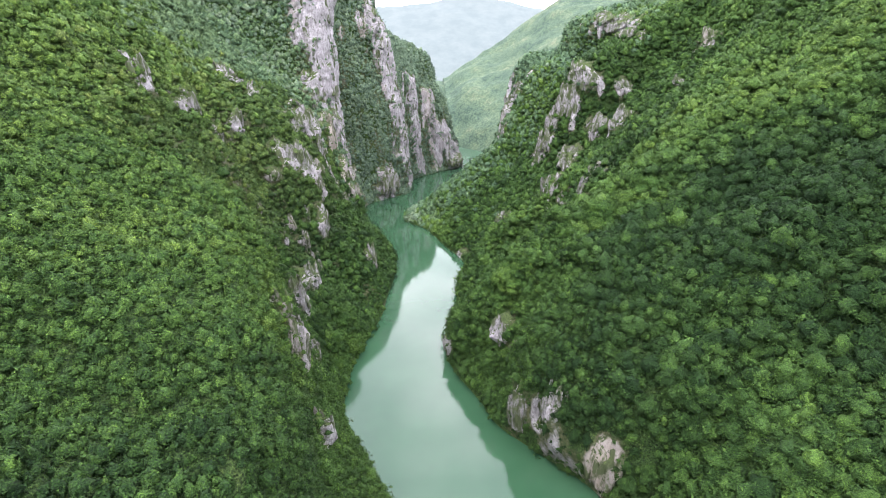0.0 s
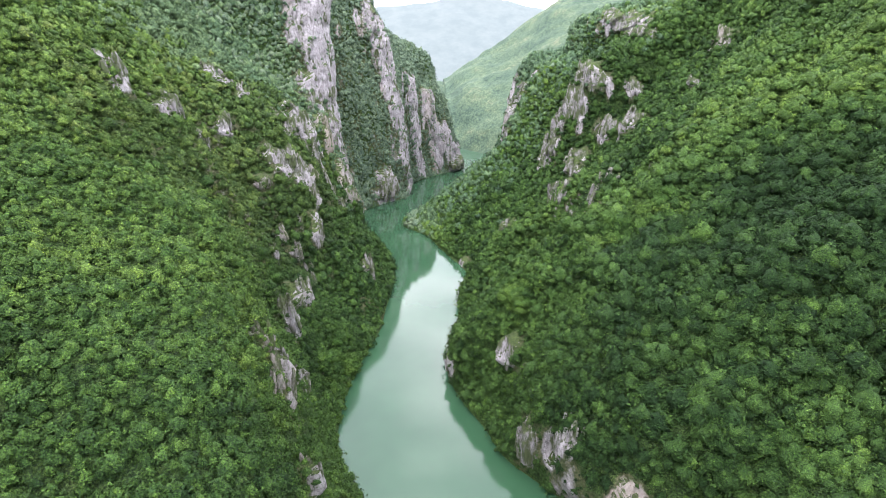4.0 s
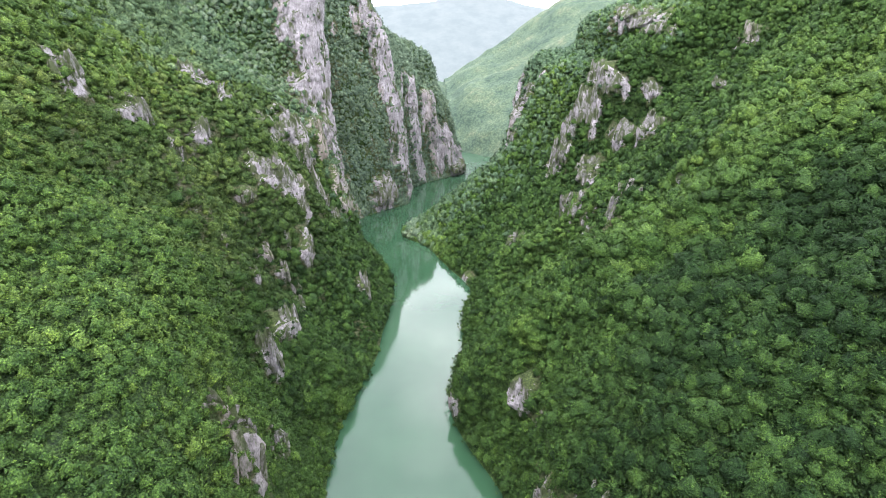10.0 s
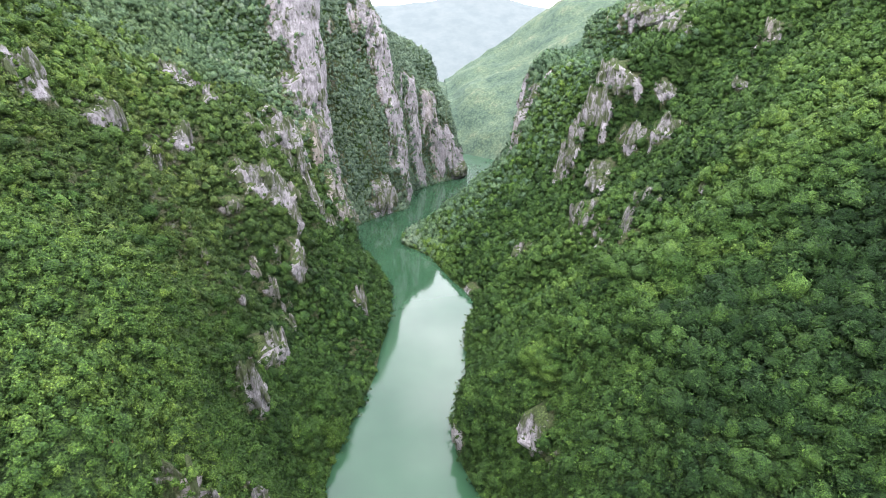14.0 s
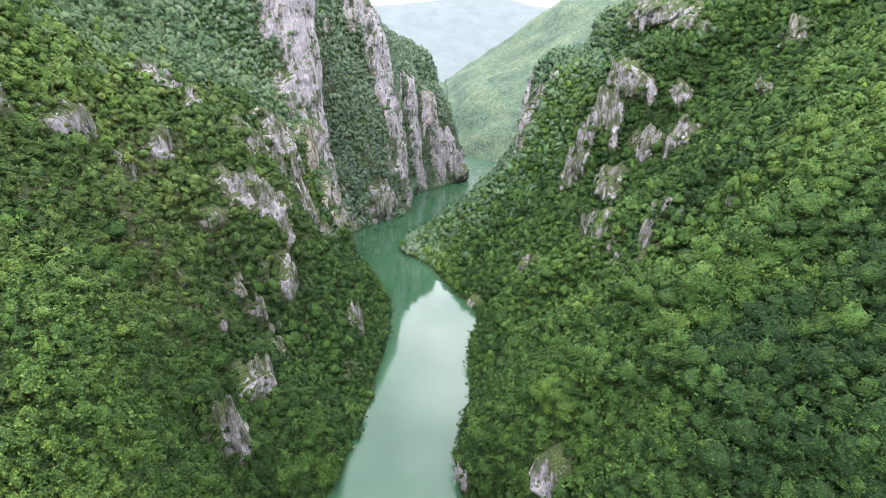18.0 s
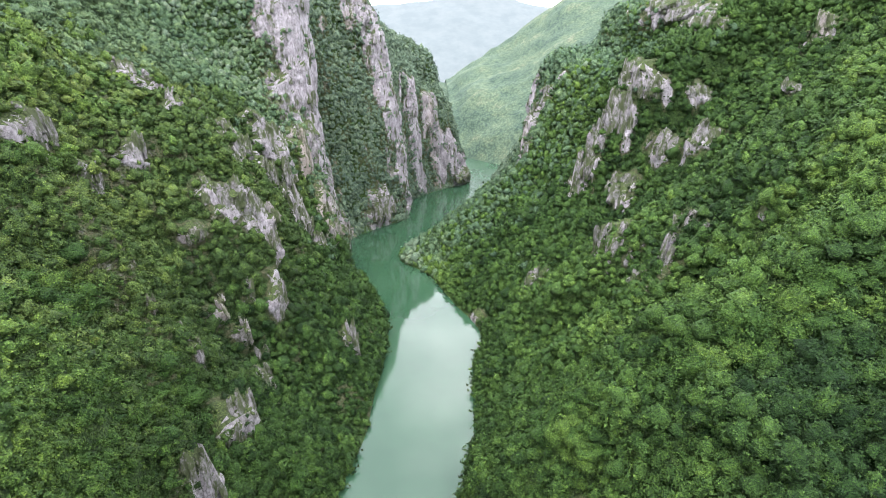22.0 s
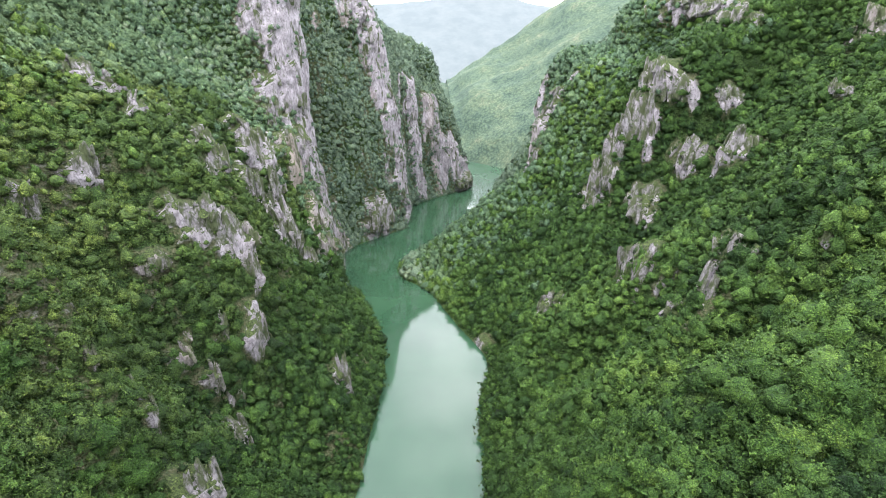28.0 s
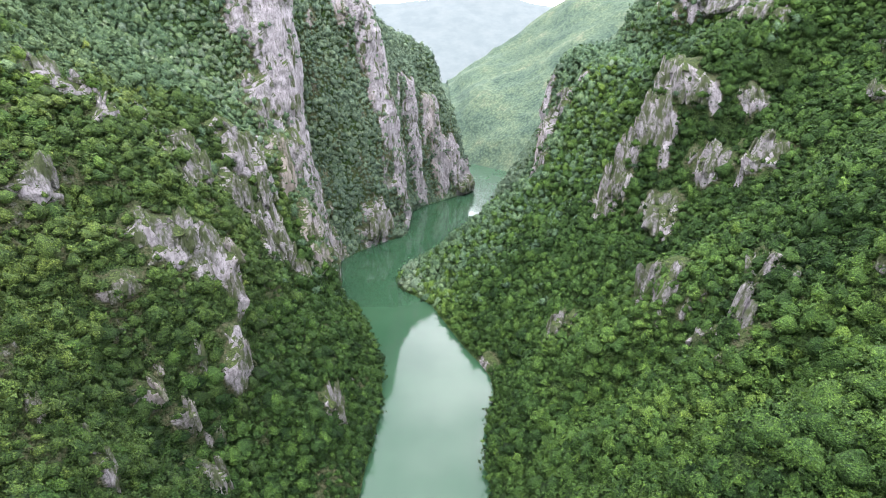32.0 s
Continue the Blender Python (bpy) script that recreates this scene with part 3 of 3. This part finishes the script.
BEND = [
    ridge_line(-500, (1050, 0), (1150, 40), (1300, 80), (1450, 100)),
    ridge_line(0, (1000, 0), (1050, 40), (1150, 72), (1270, 100)),
    ridge_line(60, (985, 0), (1035, 34), (1120, 75), (1250, 112)),
    ridge_line(95, (945, 0), (990, 32), (1080, 88), (1250, 138)),
    ridge_line(170, (845, 0), (920, 55), (1060, 115), (1250, 172)),
    ridge_line(225, (845, 0), (920, 85), (1060, 160), (1250, 218)),
    ridge_line(300, (845, 20), (920, 120), (1060, 210), (1250, 268)),
    ridge_line(400, (845, 60), (920, 150), (1060, 245), (1250, 310)),
    ridge_line(800, (845, 160), (920, 240), (1060, 330), (1250, 420)),
]
bend_grid = drape(BEND, 5.2, 3.2)
bn = bend_grid.reshape(-1, 3)
bn[:, 2] += np.clip(bn[:, 2] / 20, 0, 1) * (7 * rough_noise(bn, (90, 90, 90), 3, 23) + 3.0 * rough_noise(bn, (24, 24, 24), 2, 29) + 1.6 * np.abs(rough_noise(bn, (10, 10, 10), 2, 67)))
tagged(new("ground_far_hillside", mesh_of("ground_far_hillside", bn, grid_faces(*bend_grid.shape[:2], True), MAT_HAZE_PALE, True)),
       "wooded hillside beyond the river bend", "hillside", kind="structure")

px = np.linspace(-2400, 2600, 140)
pz = np.linspace(0, 1, 50)
X, V = np.meshgrid(px, pz)
crest = 500 - 0.00009 * (X - 250) ** 2 + 14 * np.sin(X / 160)
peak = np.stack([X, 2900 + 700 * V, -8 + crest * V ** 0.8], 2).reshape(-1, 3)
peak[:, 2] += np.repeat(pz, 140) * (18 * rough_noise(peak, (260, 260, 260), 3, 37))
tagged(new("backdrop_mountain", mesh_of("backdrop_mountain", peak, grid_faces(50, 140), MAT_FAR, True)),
       "pale backdrop mountain with painted haze", "mountain", kind="structure")

RED_TREE = (-52.5, 148, 90.5)

# ---- bare rock ----
def slab_mesh(seed):
    """An upright, tapered and broken slab of limestone, one metre in half width and height."""
    r = np.random.default_rng(seed)
    bm = bmesh.new()
    for level, scale, count in ((-1.0, 1.0, 6), (-0.3, 1.0, 7), (0.3, 0.95, 7), (0.75, 0.86, 6), (0.95, 0.68, 6)):
        turn = r.uniform(0, 6.28)
        for k in range(count):
            a = turn + 6.283 * k / count + r.uniform(-0.35, 0.35)
            q = scale * r.uniform(0.7, 1.15)
            bm.verts.new((math.cos(a) * q, math.sin(a) * q, level + r.uniform(-0.16, 0.16)))
    bmesh.ops.convex_hull(bm, input=bm.verts)
    bmesh.ops.delete(bm, geom=[v for v in bm.verts if not v.link_faces], context="VERTS")
    bmesh.ops.subdivide_edges(bm, edges=bm.edges[:], cuts=1, use_grid_fill=True)
    bmesh.ops.triangulate(bm, faces=bm.faces[:])
    bm.normal_update()
    at = np.array([v.co for v in bm.verts])
    push = 0.16 * rough_noise(at + 9.7 * seed, (0.4, 0.4, 0.7), 2, seed) + 0.10 * rough_noise(at + 3.1 * seed, (0.22, 0.22, 0.22), 1, seed + 5)
    for v, d in zip(bm.verts, push):
        v.co += v.normal * float(d)
    me = bpy.data.meshes.new("rock_slab")
    bm.to_mesh(me)
    bm.free()
    me.materials.append(MAT_ROCK)
    return me


SLABS = [slab_mesh(300 + k) for k in range(16)]


def outcrop(spot, g, normals, r):
    """A crag of several slabs that stand out of the slope round a spot (x, y, height, reach, reach up)."""
    x, y, z, wide, high = spot
    p = g.reshape(-1, 3)
    base = int(np.argmin(((p - (x, y, z)) ** 2).sum(1)))
    at = p[base]
    name = "tall fluted grey limestone cliff face" if high > 20 else "weathered grey limestone crag among trees on the slope"
    crag = tagged(new("rock_outcrop"), name, "rock outcrop", "limestone crags")
    crag.matrix_world = pose(*map(float, at))
    side = Vector((-normals[base][1], normals[base][0], 0)).normalized()
    ribs = 0 if high > 20 else 6            # a row of upright ribs makes the face of a crag
    for k in range(ribs + int(min(16, 4 + wide * high / 16))):
        if k < ribs:
            w = (k / (ribs - 1) * 2 - 1) * wide * 0.75
            up = float(r.uniform(-0.25, 0.2)) * high
            size = wide * float(r.uniform(0.17, 0.27))
            tall = high * float(r.uniform(0.4, 0.75)) * (1.05 - 0.4 * abs(w) / wide)
            steep, sunk = 0.35, 0.15
        else:
            w = float(r.uniform(-1, 1)) * wide * 0.9
            up = float(r.uniform(-0.9, 0.8)) * high
            size = float(r.uniform(0.09, 0.2)) * min(wide, 13) + 0.4
            tall = min(size * float(r.uniform(1.8, 3.0)), high * 0.8 + 1.5)
            steep, sunk = 0.8, 0.6
        goal = np.array(at) + np.array(side) * w + np.array((0, 0, up))
        i = int(np.argmin(((p - goal) ** 2).sum(1)))
        n = Vector(normals[i])
        yaw = math.degrees(math.atan2(n.y, n.x)) - 90
        lean = -math.degrees(math.asin(max(-0.9, min(0.9, n.z)))) * steep
        slab = part("rock_slab", SLABS[int(r.integers(0, 16))], crag)
        place = Vector(map(float, p[i])) - n * size * sunk
        slab.matrix_world = pose(*place, 0, 0, yaw) @ pose(0, 0, 0, -lean, float(r.uniform(-9, 9)), float(r.uniform(-25, 25))) @ Matrix.Diagonal((size, size * 0.75, tall, 1))
        slab.matrix_basis = crag.matrix_world.inverted() @ slab.matrix_world


def outward(g):
    n = grid_normals(g)
    return (n if n[..., 2].mean() > 0 else -n).reshape(-1, 3)


rock_rng = np.random.default_rng(55)
left_out, right_out = outward(left_grid), outward(right_grid)
for spot in CRAGS_SLOPE + CRAGS_RIDGE + CRAGS_CLIFF:
    outcrop(spot, left_grid, left_out, rock_rng)
for spot in CRAGS_RIGHT + CRAGS_SPUR:
    outcrop(spot, right_grid, right_out, rock_rng)

# ---- the woods ----
def crown_shape(lobes, rings, segs, leaves, size, seed):
    """A crown of radius 1: a billowing mass of lobes, and loose leaf clumps on it. Vertices, triangles and normals."""
    r = np.random.default_rng(seed)
    c, rad = [np.array([0, 0, 0.3])], [0.5]
    for i in range(1, lobes):
        a = 2.4 * i + r.uniform(-0.4, 0.4)
        reach = r.uniform(0.3, 0.78)
        c.append(np.array([math.cos(a) * reach, math.sin(a) * reach, r.uniform(-0.2, 0.4)]))
        rad.append(r.uniform(0.2, 0.38))
    c, rad = np.array(c), np.array(rad)

    def skin(d):
        """How far the mass reaches along the directions d."""
        b = d @ c.T
        h = b**2 - (c**2).sum(1) + rad**2
        return np.where(h > 0, b + np.sqrt(np.maximum(h, 0)), 0.42).max(1)

    el = np.linspace(-0.6, 1.0, rings)[:, None]
    az = np.linspace(0, 2 * math.pi, segs, endpoint=False)[None] + 0.3 * np.arange(rings)[:, None]
    d = np.stack([np.cos(el) * np.cos(az), np.cos(el) * np.sin(az), np.sin(el) + 0 * az], 2)
    mass = d.reshape(-1, 3) * (skin(d.reshape(-1, 3)) * r.uniform(0.66, 1.06, rings * segs))[:, None]
    mass = np.concatenate([mass, [[0, 0, skin(np.array([[0, 0, 1.0]]))[0]]]])
    k = np.arange(segs)
    tris = [t for q in range(rings - 1) for t in (np.stack([q * segs + k, q * segs + (k + 1) % segs, (q + 1) * segs + k], 1),
                                                   np.stack([q * segs + (k + 1) % segs, (q + 1) * segs + (k + 1) % segs, (q + 1) * segs + k], 1))]
    tris.append(np.stack([(rings - 1) * segs + k, (rings - 1) * segs + (k + 1) % segs, np.full(segs, rings * segs)], 1))
    tris = np.concatenate(tris)
    flat = np.cross(mass[tris[:, 1]] - mass[tris[:, 0]], mass[tris[:, 2]] - mass[tris[:, 0]])
    norms = np.zeros_like(mass)
    for q in range(3):
        np.add.at(norms, tris[:, q], flat)
    norms /= np.linalg.norm(norms, axis=1, keepdims=True)
    verts, faces, turned, base = [mass], [tris], [norms], len(mass)
    if leaves:
        d = r.normal(size=(leaves, 3))
        d[:, 2] = np.abs(d[:, 2]) * 1.2 - 0.35
        d /= np.linalg.norm(d, axis=1, keepdims=True)
        at = d * (skin(d) * r.uniform(0.86, 1.22, leaves))[:, None]
        near = np.argmin(((at[:, None] - c[None]) ** 2).sum(2) - rad[None] ** 2, 1)
        out = at - c[near]
        out /= np.linalg.norm(out, axis=1, keepdims=True)
        n = out + r.normal(size=(leaves, 3)) * 0.6 + np.array((0, 0, 0.1))
        u = np.cross(n, r.normal(size=(leaves, 3)))
        u /= np.linalg.norm(u, axis=1, keepdims=True)
        w = np.cross(n / np.linalg.norm(n, axis=1, keepdims=True), u)
        s = (size * r.uniform(0.6, 1.4, leaves))[:, None]
        verts.append(np.stack([at - u * s - w * s * 0.7, at + u * s - w * s * 0.3, at + w * s], 1).reshape(-1, 3))
        faces.append(np.arange(leaves * 3).reshape(-1, 3) + base)
        soft = 0.75 * out + 0.6 * n
        turned.append(np.repeat(soft / np.linalg.norm(soft, axis=1, keepdims=True), 3, axis=0))
    return np.concatenate(verts), np.concatenate(faces), np.concatenate(turned)


def scatter(g, rock, per_m2, seed, keep, spacing):
    """Places for trees over a sheet: position and rockiness, evenly by area."""
    r = np.random.default_rng(seed)
    a, b, c, d = g[:-1, :-1], g[:-1, 1:], g[1:, 1:], g[1:, :-1]
    mid = (a + b + c + d) / 4
    n = np.cross(c - a, d - b)
    area = np.linalg.norm(n, axis=2) / 2
    up = np.abs(n[..., 2]) / (2 * area + 1e-9)
    ok = keep(mid) & (mid[..., 2] > 0.5)
    lam = np.where(ok, area * (0.5 + 0.5 * up) * per_m2, 0)
    count = r.poisson(lam)
    i, j = np.nonzero(count)
    i, j = np.repeat(i, count[i, j]), np.repeat(j, count[i, j])
    u, v = r.random((len(i), 1)), r.random((len(i), 1))
    p = (a[i, j] * (1 - u) + d[i, j] * u) * (1 - v) + (b[i, j] * (1 - u) + c[i, j] * u) * v
    rk, up = rock.reshape(g.shape[:2])[i, j], up[i, j]
    # no two stems in one cell of ground
    gap = spacing(p)
    cell = np.floor(p / gap[:, None]).astype(np.int64)
    key = cell[:, 0] * 73856093 ^ cell[:, 1] * 19349663 ^ cell[:, 2] * 83492791
    order = r.permutation(len(p))
    _, first = np.unique(key[order], return_index=True)
    first = order[first]
    # then fill the holes that are left
    tree = kdtree.KDTree(len(first))
    for q, k in enumerate(first):
        tree.insert(p[k], q)
    tree.balance()
    rest = np.setdiff1d(r.permutation(len(p))[: 5 * len(first)], first)
    hole = np.array([k for k in rest if tree.find(p[k])[2] > 0.72 * gap[k]], dtype=int)
    if len(hole):
        cell = np.floor((p[hole] + 1.3) / (0.9 * gap[hole][:, None])).astype(np.int64)
        _, keepers = np.unique(cell[:, 0] * 73856093 ^ cell[:, 1] * 19349663 ^ cell[:, 2] * 83492791, return_index=True)
        first = np.concatenate([first, hole[keepers]])
    return p[first], rk[first], up[first]


def forest(name, label, shapes, spots, radius, tint, mat, lift=0.3, squat=1.0):
    """One woodland of many crowns, each a turned and scaled copy of a shape."""
    r = np.random.default_rng(len(spots))
    pick = r.integers(0, len(shapes), len(spots))
    V, Q, T, N, base = [], [], [], [], 0
    for k, (v, f, nv) in enumerate(shapes):
        m = np.nonzero(pick == k)[0]
        if not len(m):
            continue
        a = r.uniform(0, 6.283, len(m))
        s = radius[m]
        tall = s * r.uniform(0.7, 1.25, len(m)) * squat
        ca, sa = np.cos(a)[:, None], np.sin(a)[:, None]
        x = (v[None, :, 0] * ca - v[None, :, 1] * sa) * s[:, None]
        y = (v[None, :, 0] * sa + v[None, :, 1] * ca) * s[:, None] * r.uniform(0.85, 1.15, (len(m), 1))
        z = v[None, :, 2] * tall[:, None] + (s * lift * r.uniform(0.2, 1.9, len(m)))[:, None]
        V.append((np.stack([x, y, z], 2) + spots[m][:, None, :]).reshape(-1, 3))
        Q.append((f[None] + (np.arange(len(m)) * len(v))[:, None, None]).reshape(-1, 3) + base)
        T.append(np.repeat(tint[m], len(v)))
        N.append(np.stack([nv[None, :, 0] * ca - nv[None, :, 1] * sa, nv[None, :, 0] * sa + nv[None, :, 1] * ca, np.tile(nv[:, 2], (len(m), 1))], 2).reshape(-1, 3))
        base += len(m) * len(v)
    V, Q, T = np.concatenate(V), np.concatenate(Q), np.concatenate(T)
    me = mesh_of(name, V, Q, mat, True, tint=T)
    me.normals_split_custom_set_from_vertices(np.concatenate(N))
    return tagged(new(name, me), label, "woodland", kind="stuff")


NEAR = [crown_shape(12, 3, 7, 84, 0.13, s) for s in range(9)]
MID = [crown_shape(10, 3, 6, 42, 0.155, 20 + s) for s in range(7)]
FAR = [crown_shape(8, 3, 5, 7, 0.22, 40 + s) for s in range(6)]
DIM = [crown_shape(6, 2, 5, 0, 0.2, 90 + s) for s in range(4)]
BROAD = [crown_shape(18, 4, 8, 120, 0.1, 120 + s) for s in range(7)]
FINE = [crown_shape(22, 5, 10, 330, 0.08, 60 + s) for s in range(5)]


def tall_woods(p):
    """Where the right slope carries old, broad-crowned trees."""
    return (p[:, 0] + 14 * rough_noise(p, (22, 22, 22), 2, 71) > 66) & (p[:, 1] < 285)


def spread(p):
    """The usual distance between stems: coppice on the near left slope, tall woods elsewhere."""
    near = np.where(p[:, 0] < 0, np.where(p[:, 1] < 222, 2.6, 3.3), np.where(tall_woods(p), 4.3, 3.3))
    far = np.where((p[:, 0] < 0) & (p[:, 1] > 542) & (p[:, 1] < 618), 3.4, 3.6)
    return np.where(p[:, 1] < 285, near, np.where(p[:, 1] < 470, 3.7, far))


def crown_mesh(k):
    v, f, nv = FINE[k]
    me = mesh_of("crown", v, f, MAT_TREE, True)
    me.normals_split_custom_set_from_vertices(nv)
    return me


def trunk_mesh(seed):
    """A leaning, tapered trunk with forked limbs, for a crown of radius 1."""
    r = np.random.default_rng(seed)
    bm = bmesh.new()

    def limb(a, b, ra, rb):
        a, b = Vector(a), Vector(b)
        turn = (b - a).to_track_quat("Z", "Y").to_matrix().to_4x4()
        m = Matrix.Translation((a + b) / 2) @ turn
        bmesh.ops.create_cone(bm, cap_ends=False, segments=6, radius1=ra, radius2=rb, depth=(b - a).length, matrix=m)

    fork = (r.uniform(-0.08, 0.08), r.uniform(-0.08, 0.08), -0.25)
    limb((0, 0, -1.5), fork, 0.075, 0.05)
    for i in range(5):
        a = 1.26 * i + r.uniform(-0.3, 0.3)
        limb(fork, (math.cos(a) * 0.5, math.sin(a) * 0.5, r.uniform(0.1, 0.5)), 0.045, 0.015)
    me = bpy.data.meshes.new("trunk")
    bm.to_mesh(me)
    bm.free()
    me.materials.append(MAT_BARK)
    return me


CROWNS = [crown_mesh(k) for k in range(5)]
TRUNKS = [trunk_mesh(80 + k) for k in range(5)]


def lone_tree(at, size, r):
    """A tree of its own: trunk and crown."""
    k = int(r.integers(0, 5))
    big = size > 2.6
    tree = tagged(new("tree"), "tall broad-crowned green deciduous tree in the canopy" if big else "small bushy green deciduous tree on the slope",
                  "tree", "trees on the canyon slope")
    tree.matrix_world = pose(at[0], at[1], at[2] + size * 0.55, 0, 0, float(r.uniform(0, 360))) @ Matrix.Diagonal((size, size, size * float(r.uniform(0.85, 1.2)), 1))
    part("trunk", TRUNKS[k], tree)
    part("crown", CROWNS[k], tree)


def tints(p, seed, base):
    t = base + 0.24 * rough_noise(p, (50, 50, 50), 3, seed) + np.random.default_rng(seed).normal(0, 0.11, len(p))
    return np.clip(t, 0, 1)


def plant(side, g, rock, seed, base, stretch):
    keep = lambda m: (m[..., 0] > -np.minimum(250, 30 + 0.80 * m[..., 1])) & (m[..., 0] < np.minimum(275, 25 + 0.95 * m[..., 1])) & (m[..., 1] > 52) & (m[..., 1] < 830) & (m[..., 2] < 265)
    p, rk, up = scatter(g, rock, 0.9, seed, keep, spread)
    r = np.random.default_rng(seed + 1)
    shrub = (rk > 0.46) | ((up < 0.16) & (p[:, 1] < 470))
    live = ~shrub | (r.random(len(p)) < np.where(rk > 0.75, 0.08, np.where(rk > 0.4, 0.24, 0.8)))
    p, rk, up, shrub = p[live], rk[live], up[live], shrub[live]
    size = spread(p) * (0.66 + 0.80 * r.random(len(p)) ** 2.2) * np.where((p[:, 0] < 0) & (p[:, 1] < 222), 0.84, 1.0)
    size = np.where(shrub, r.uniform(0.7, 1.6, len(p)) * np.where(p[:, 1] > 470, 1.9, 1.0), size) * np.where((rk > 0.2) & ~shrub, 0.7, 1.0) * np.where(p[:, 1] > 430, 1.18, 1.0)
    t = tints(p, seed, base(p))
    chosen = stretch(p) & (rk < 0.3)
    for at, s in zip(p[chosen][:150], size[chosen][:150]):
        lone_tree(at, s, r)
    chosen[np.nonzero(chosen)[0][150:]] = False
    p, rk, size, t = p[~chosen], rk[~chosen], size[~chosen], t[~chosen]
    depth = np.select([p[:, 1] > 470, tall_woods(p), (p[:, 1] > 285) | (np.abs(p[:, 0]) > 125) | (p[:, 1] < 85)], [2, 3, 1], 0)
    mixed = 26 * r.normal(size=len(p))
    dry = (p[:, 0] < 0) & (p[:, 0] + 0.5 * mixed > -125) & (p[:, 1] + 0.3 * mixed > 222) & (p[:, 1] + mixed < 470) & (p[:, 2] + 0.5 * mixed > 52)
    # further up the valley, foliage whose colour carries the haze takes over
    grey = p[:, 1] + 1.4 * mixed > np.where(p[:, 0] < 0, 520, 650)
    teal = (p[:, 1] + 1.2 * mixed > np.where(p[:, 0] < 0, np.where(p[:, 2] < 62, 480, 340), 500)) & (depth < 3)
    for kind, shapes, mat in ((3, BROAD, MAT_LEAF), (1, MID, MAT_HAZE_TEAL), (2, FAR, MAT_HAZE_TEAL), (0, NEAR, MAT_LEAF), (1, MID, MAT_LEAF), (2, FAR, MAT_LEAF), (2, FAR, MAT_HAZE_GREY), (0, NEAR, MAT_SCRUB), (1, MID, MAT_SCRUB)):
        m = (depth == kind) & ((dry & (kind < 2)) == (mat == MAT_SCRUB)) & ((grey & (kind == 2)) == (mat == MAT_HAZE_GREY)) & ((teal & ~(grey & (kind == 2)) & ~(dry & (kind < 2)) & (kind > 0)) == (mat == MAT_HAZE_TEAL))
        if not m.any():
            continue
        forest("forest", {MAT_SCRUB: "dry olive scrub and low woodland between limestone crags", MAT_HAZE_GREY: "woodland on cliff ledges above the river bend, greyed for haze", MAT_HAZE_TEAL: f"haze-tinted woodland on the {side} canyon side"}.get(mat) or f"dense green deciduous woodland on the {side} canyon side", shapes, p[m], size[m], t[m], mat, lift=0.05 if kind == 2 else 0.3, squat=0.95 if kind == 2 else 1.0)
    print("woods", side, len(p))


plant("left", left_grid, left_rock, 101, lambda p: np.where((p[:, 1] < 216) | (p[:, 0] < -118), 0.52 + 0.18 * np.clip((-105 - p[:, 0]) / 20, 0, 1) - 0.2 * np.clip((150 - p[:, 1]) / 60, 0, 1), np.where(p[:, 2] < 52, 0.36, np.where(p[:, 1] < 430, 0.47, 0.52))), lambda p: (p[:, 1] > 232) & (p[:, 1] < 262) & (p[:, 0] > -105))


def right_tint(p):
    """Tint of the right woods: darker in the hollow, lighter on the ribs, the nose and further up the valley."""
    x, y = p[:, 0], p[:, 1]
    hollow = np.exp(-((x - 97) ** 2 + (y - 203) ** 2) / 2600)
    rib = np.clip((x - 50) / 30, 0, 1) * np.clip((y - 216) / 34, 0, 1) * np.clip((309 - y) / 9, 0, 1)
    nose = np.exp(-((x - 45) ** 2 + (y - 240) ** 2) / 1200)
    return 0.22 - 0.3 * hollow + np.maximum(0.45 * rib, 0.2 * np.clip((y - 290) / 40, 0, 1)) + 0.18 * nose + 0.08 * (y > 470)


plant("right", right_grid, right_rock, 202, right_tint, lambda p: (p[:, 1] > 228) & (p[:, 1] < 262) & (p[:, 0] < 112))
# One reddish, dried-out tree stands in the green of the near left slope.
dry_crown = CROWNS[1].copy()
dry_crown.materials[0] = make_leaves("dry_red_foliage", (0.10, 0.05, 0.025), (0.13, 0.06, 0.03), (0.15, 0.08, 0.04))
red_tree = tagged(new("tree"), "small reddish-brown dried-out tree on the green slope", "tree")
red_tree.matrix_world = pose(RED_TREE[0], RED_TREE[1], RED_TREE[2]) @ Matrix.Diagonal((1.7, 1.7, 1.7, 1))
part("trunk", TRUNKS[1], red_tree)
part("crown", dry_crown, red_tree)

# The same woods go on behind and beside the flight, out of its sight.
for side, g, rock in (("left", left_grid, left_rock), ("right", right_grid, right_rock)):
    beside = lambda m: (np.abs(m[..., 0]) < 330) & (m[..., 1] > -70) & (m[..., 1] < 700) & (m[..., 2] < 300) & ~((m[..., 0] > -np.minimum(250, 30 + 0.80 * m[..., 1])) & (m[..., 0] < np.minimum(275, 25 + 0.95 * m[..., 1])) & (m[..., 1] > 52) & (m[..., 2] < 265))
    bp, brk, bup = scatter(g, rock, 0.08, 404, beside, lambda p: np.full(len(p), 6.0))
    bp = bp[brk < 0.5]
    forest("forest", f"dense green deciduous woodland high on the {side} canyon side", DIM, bp, np.random.default_rng(9).uniform(6.0, 8.5, len(bp)), tints(bp, 41, 0.45), MAT_LEAF)
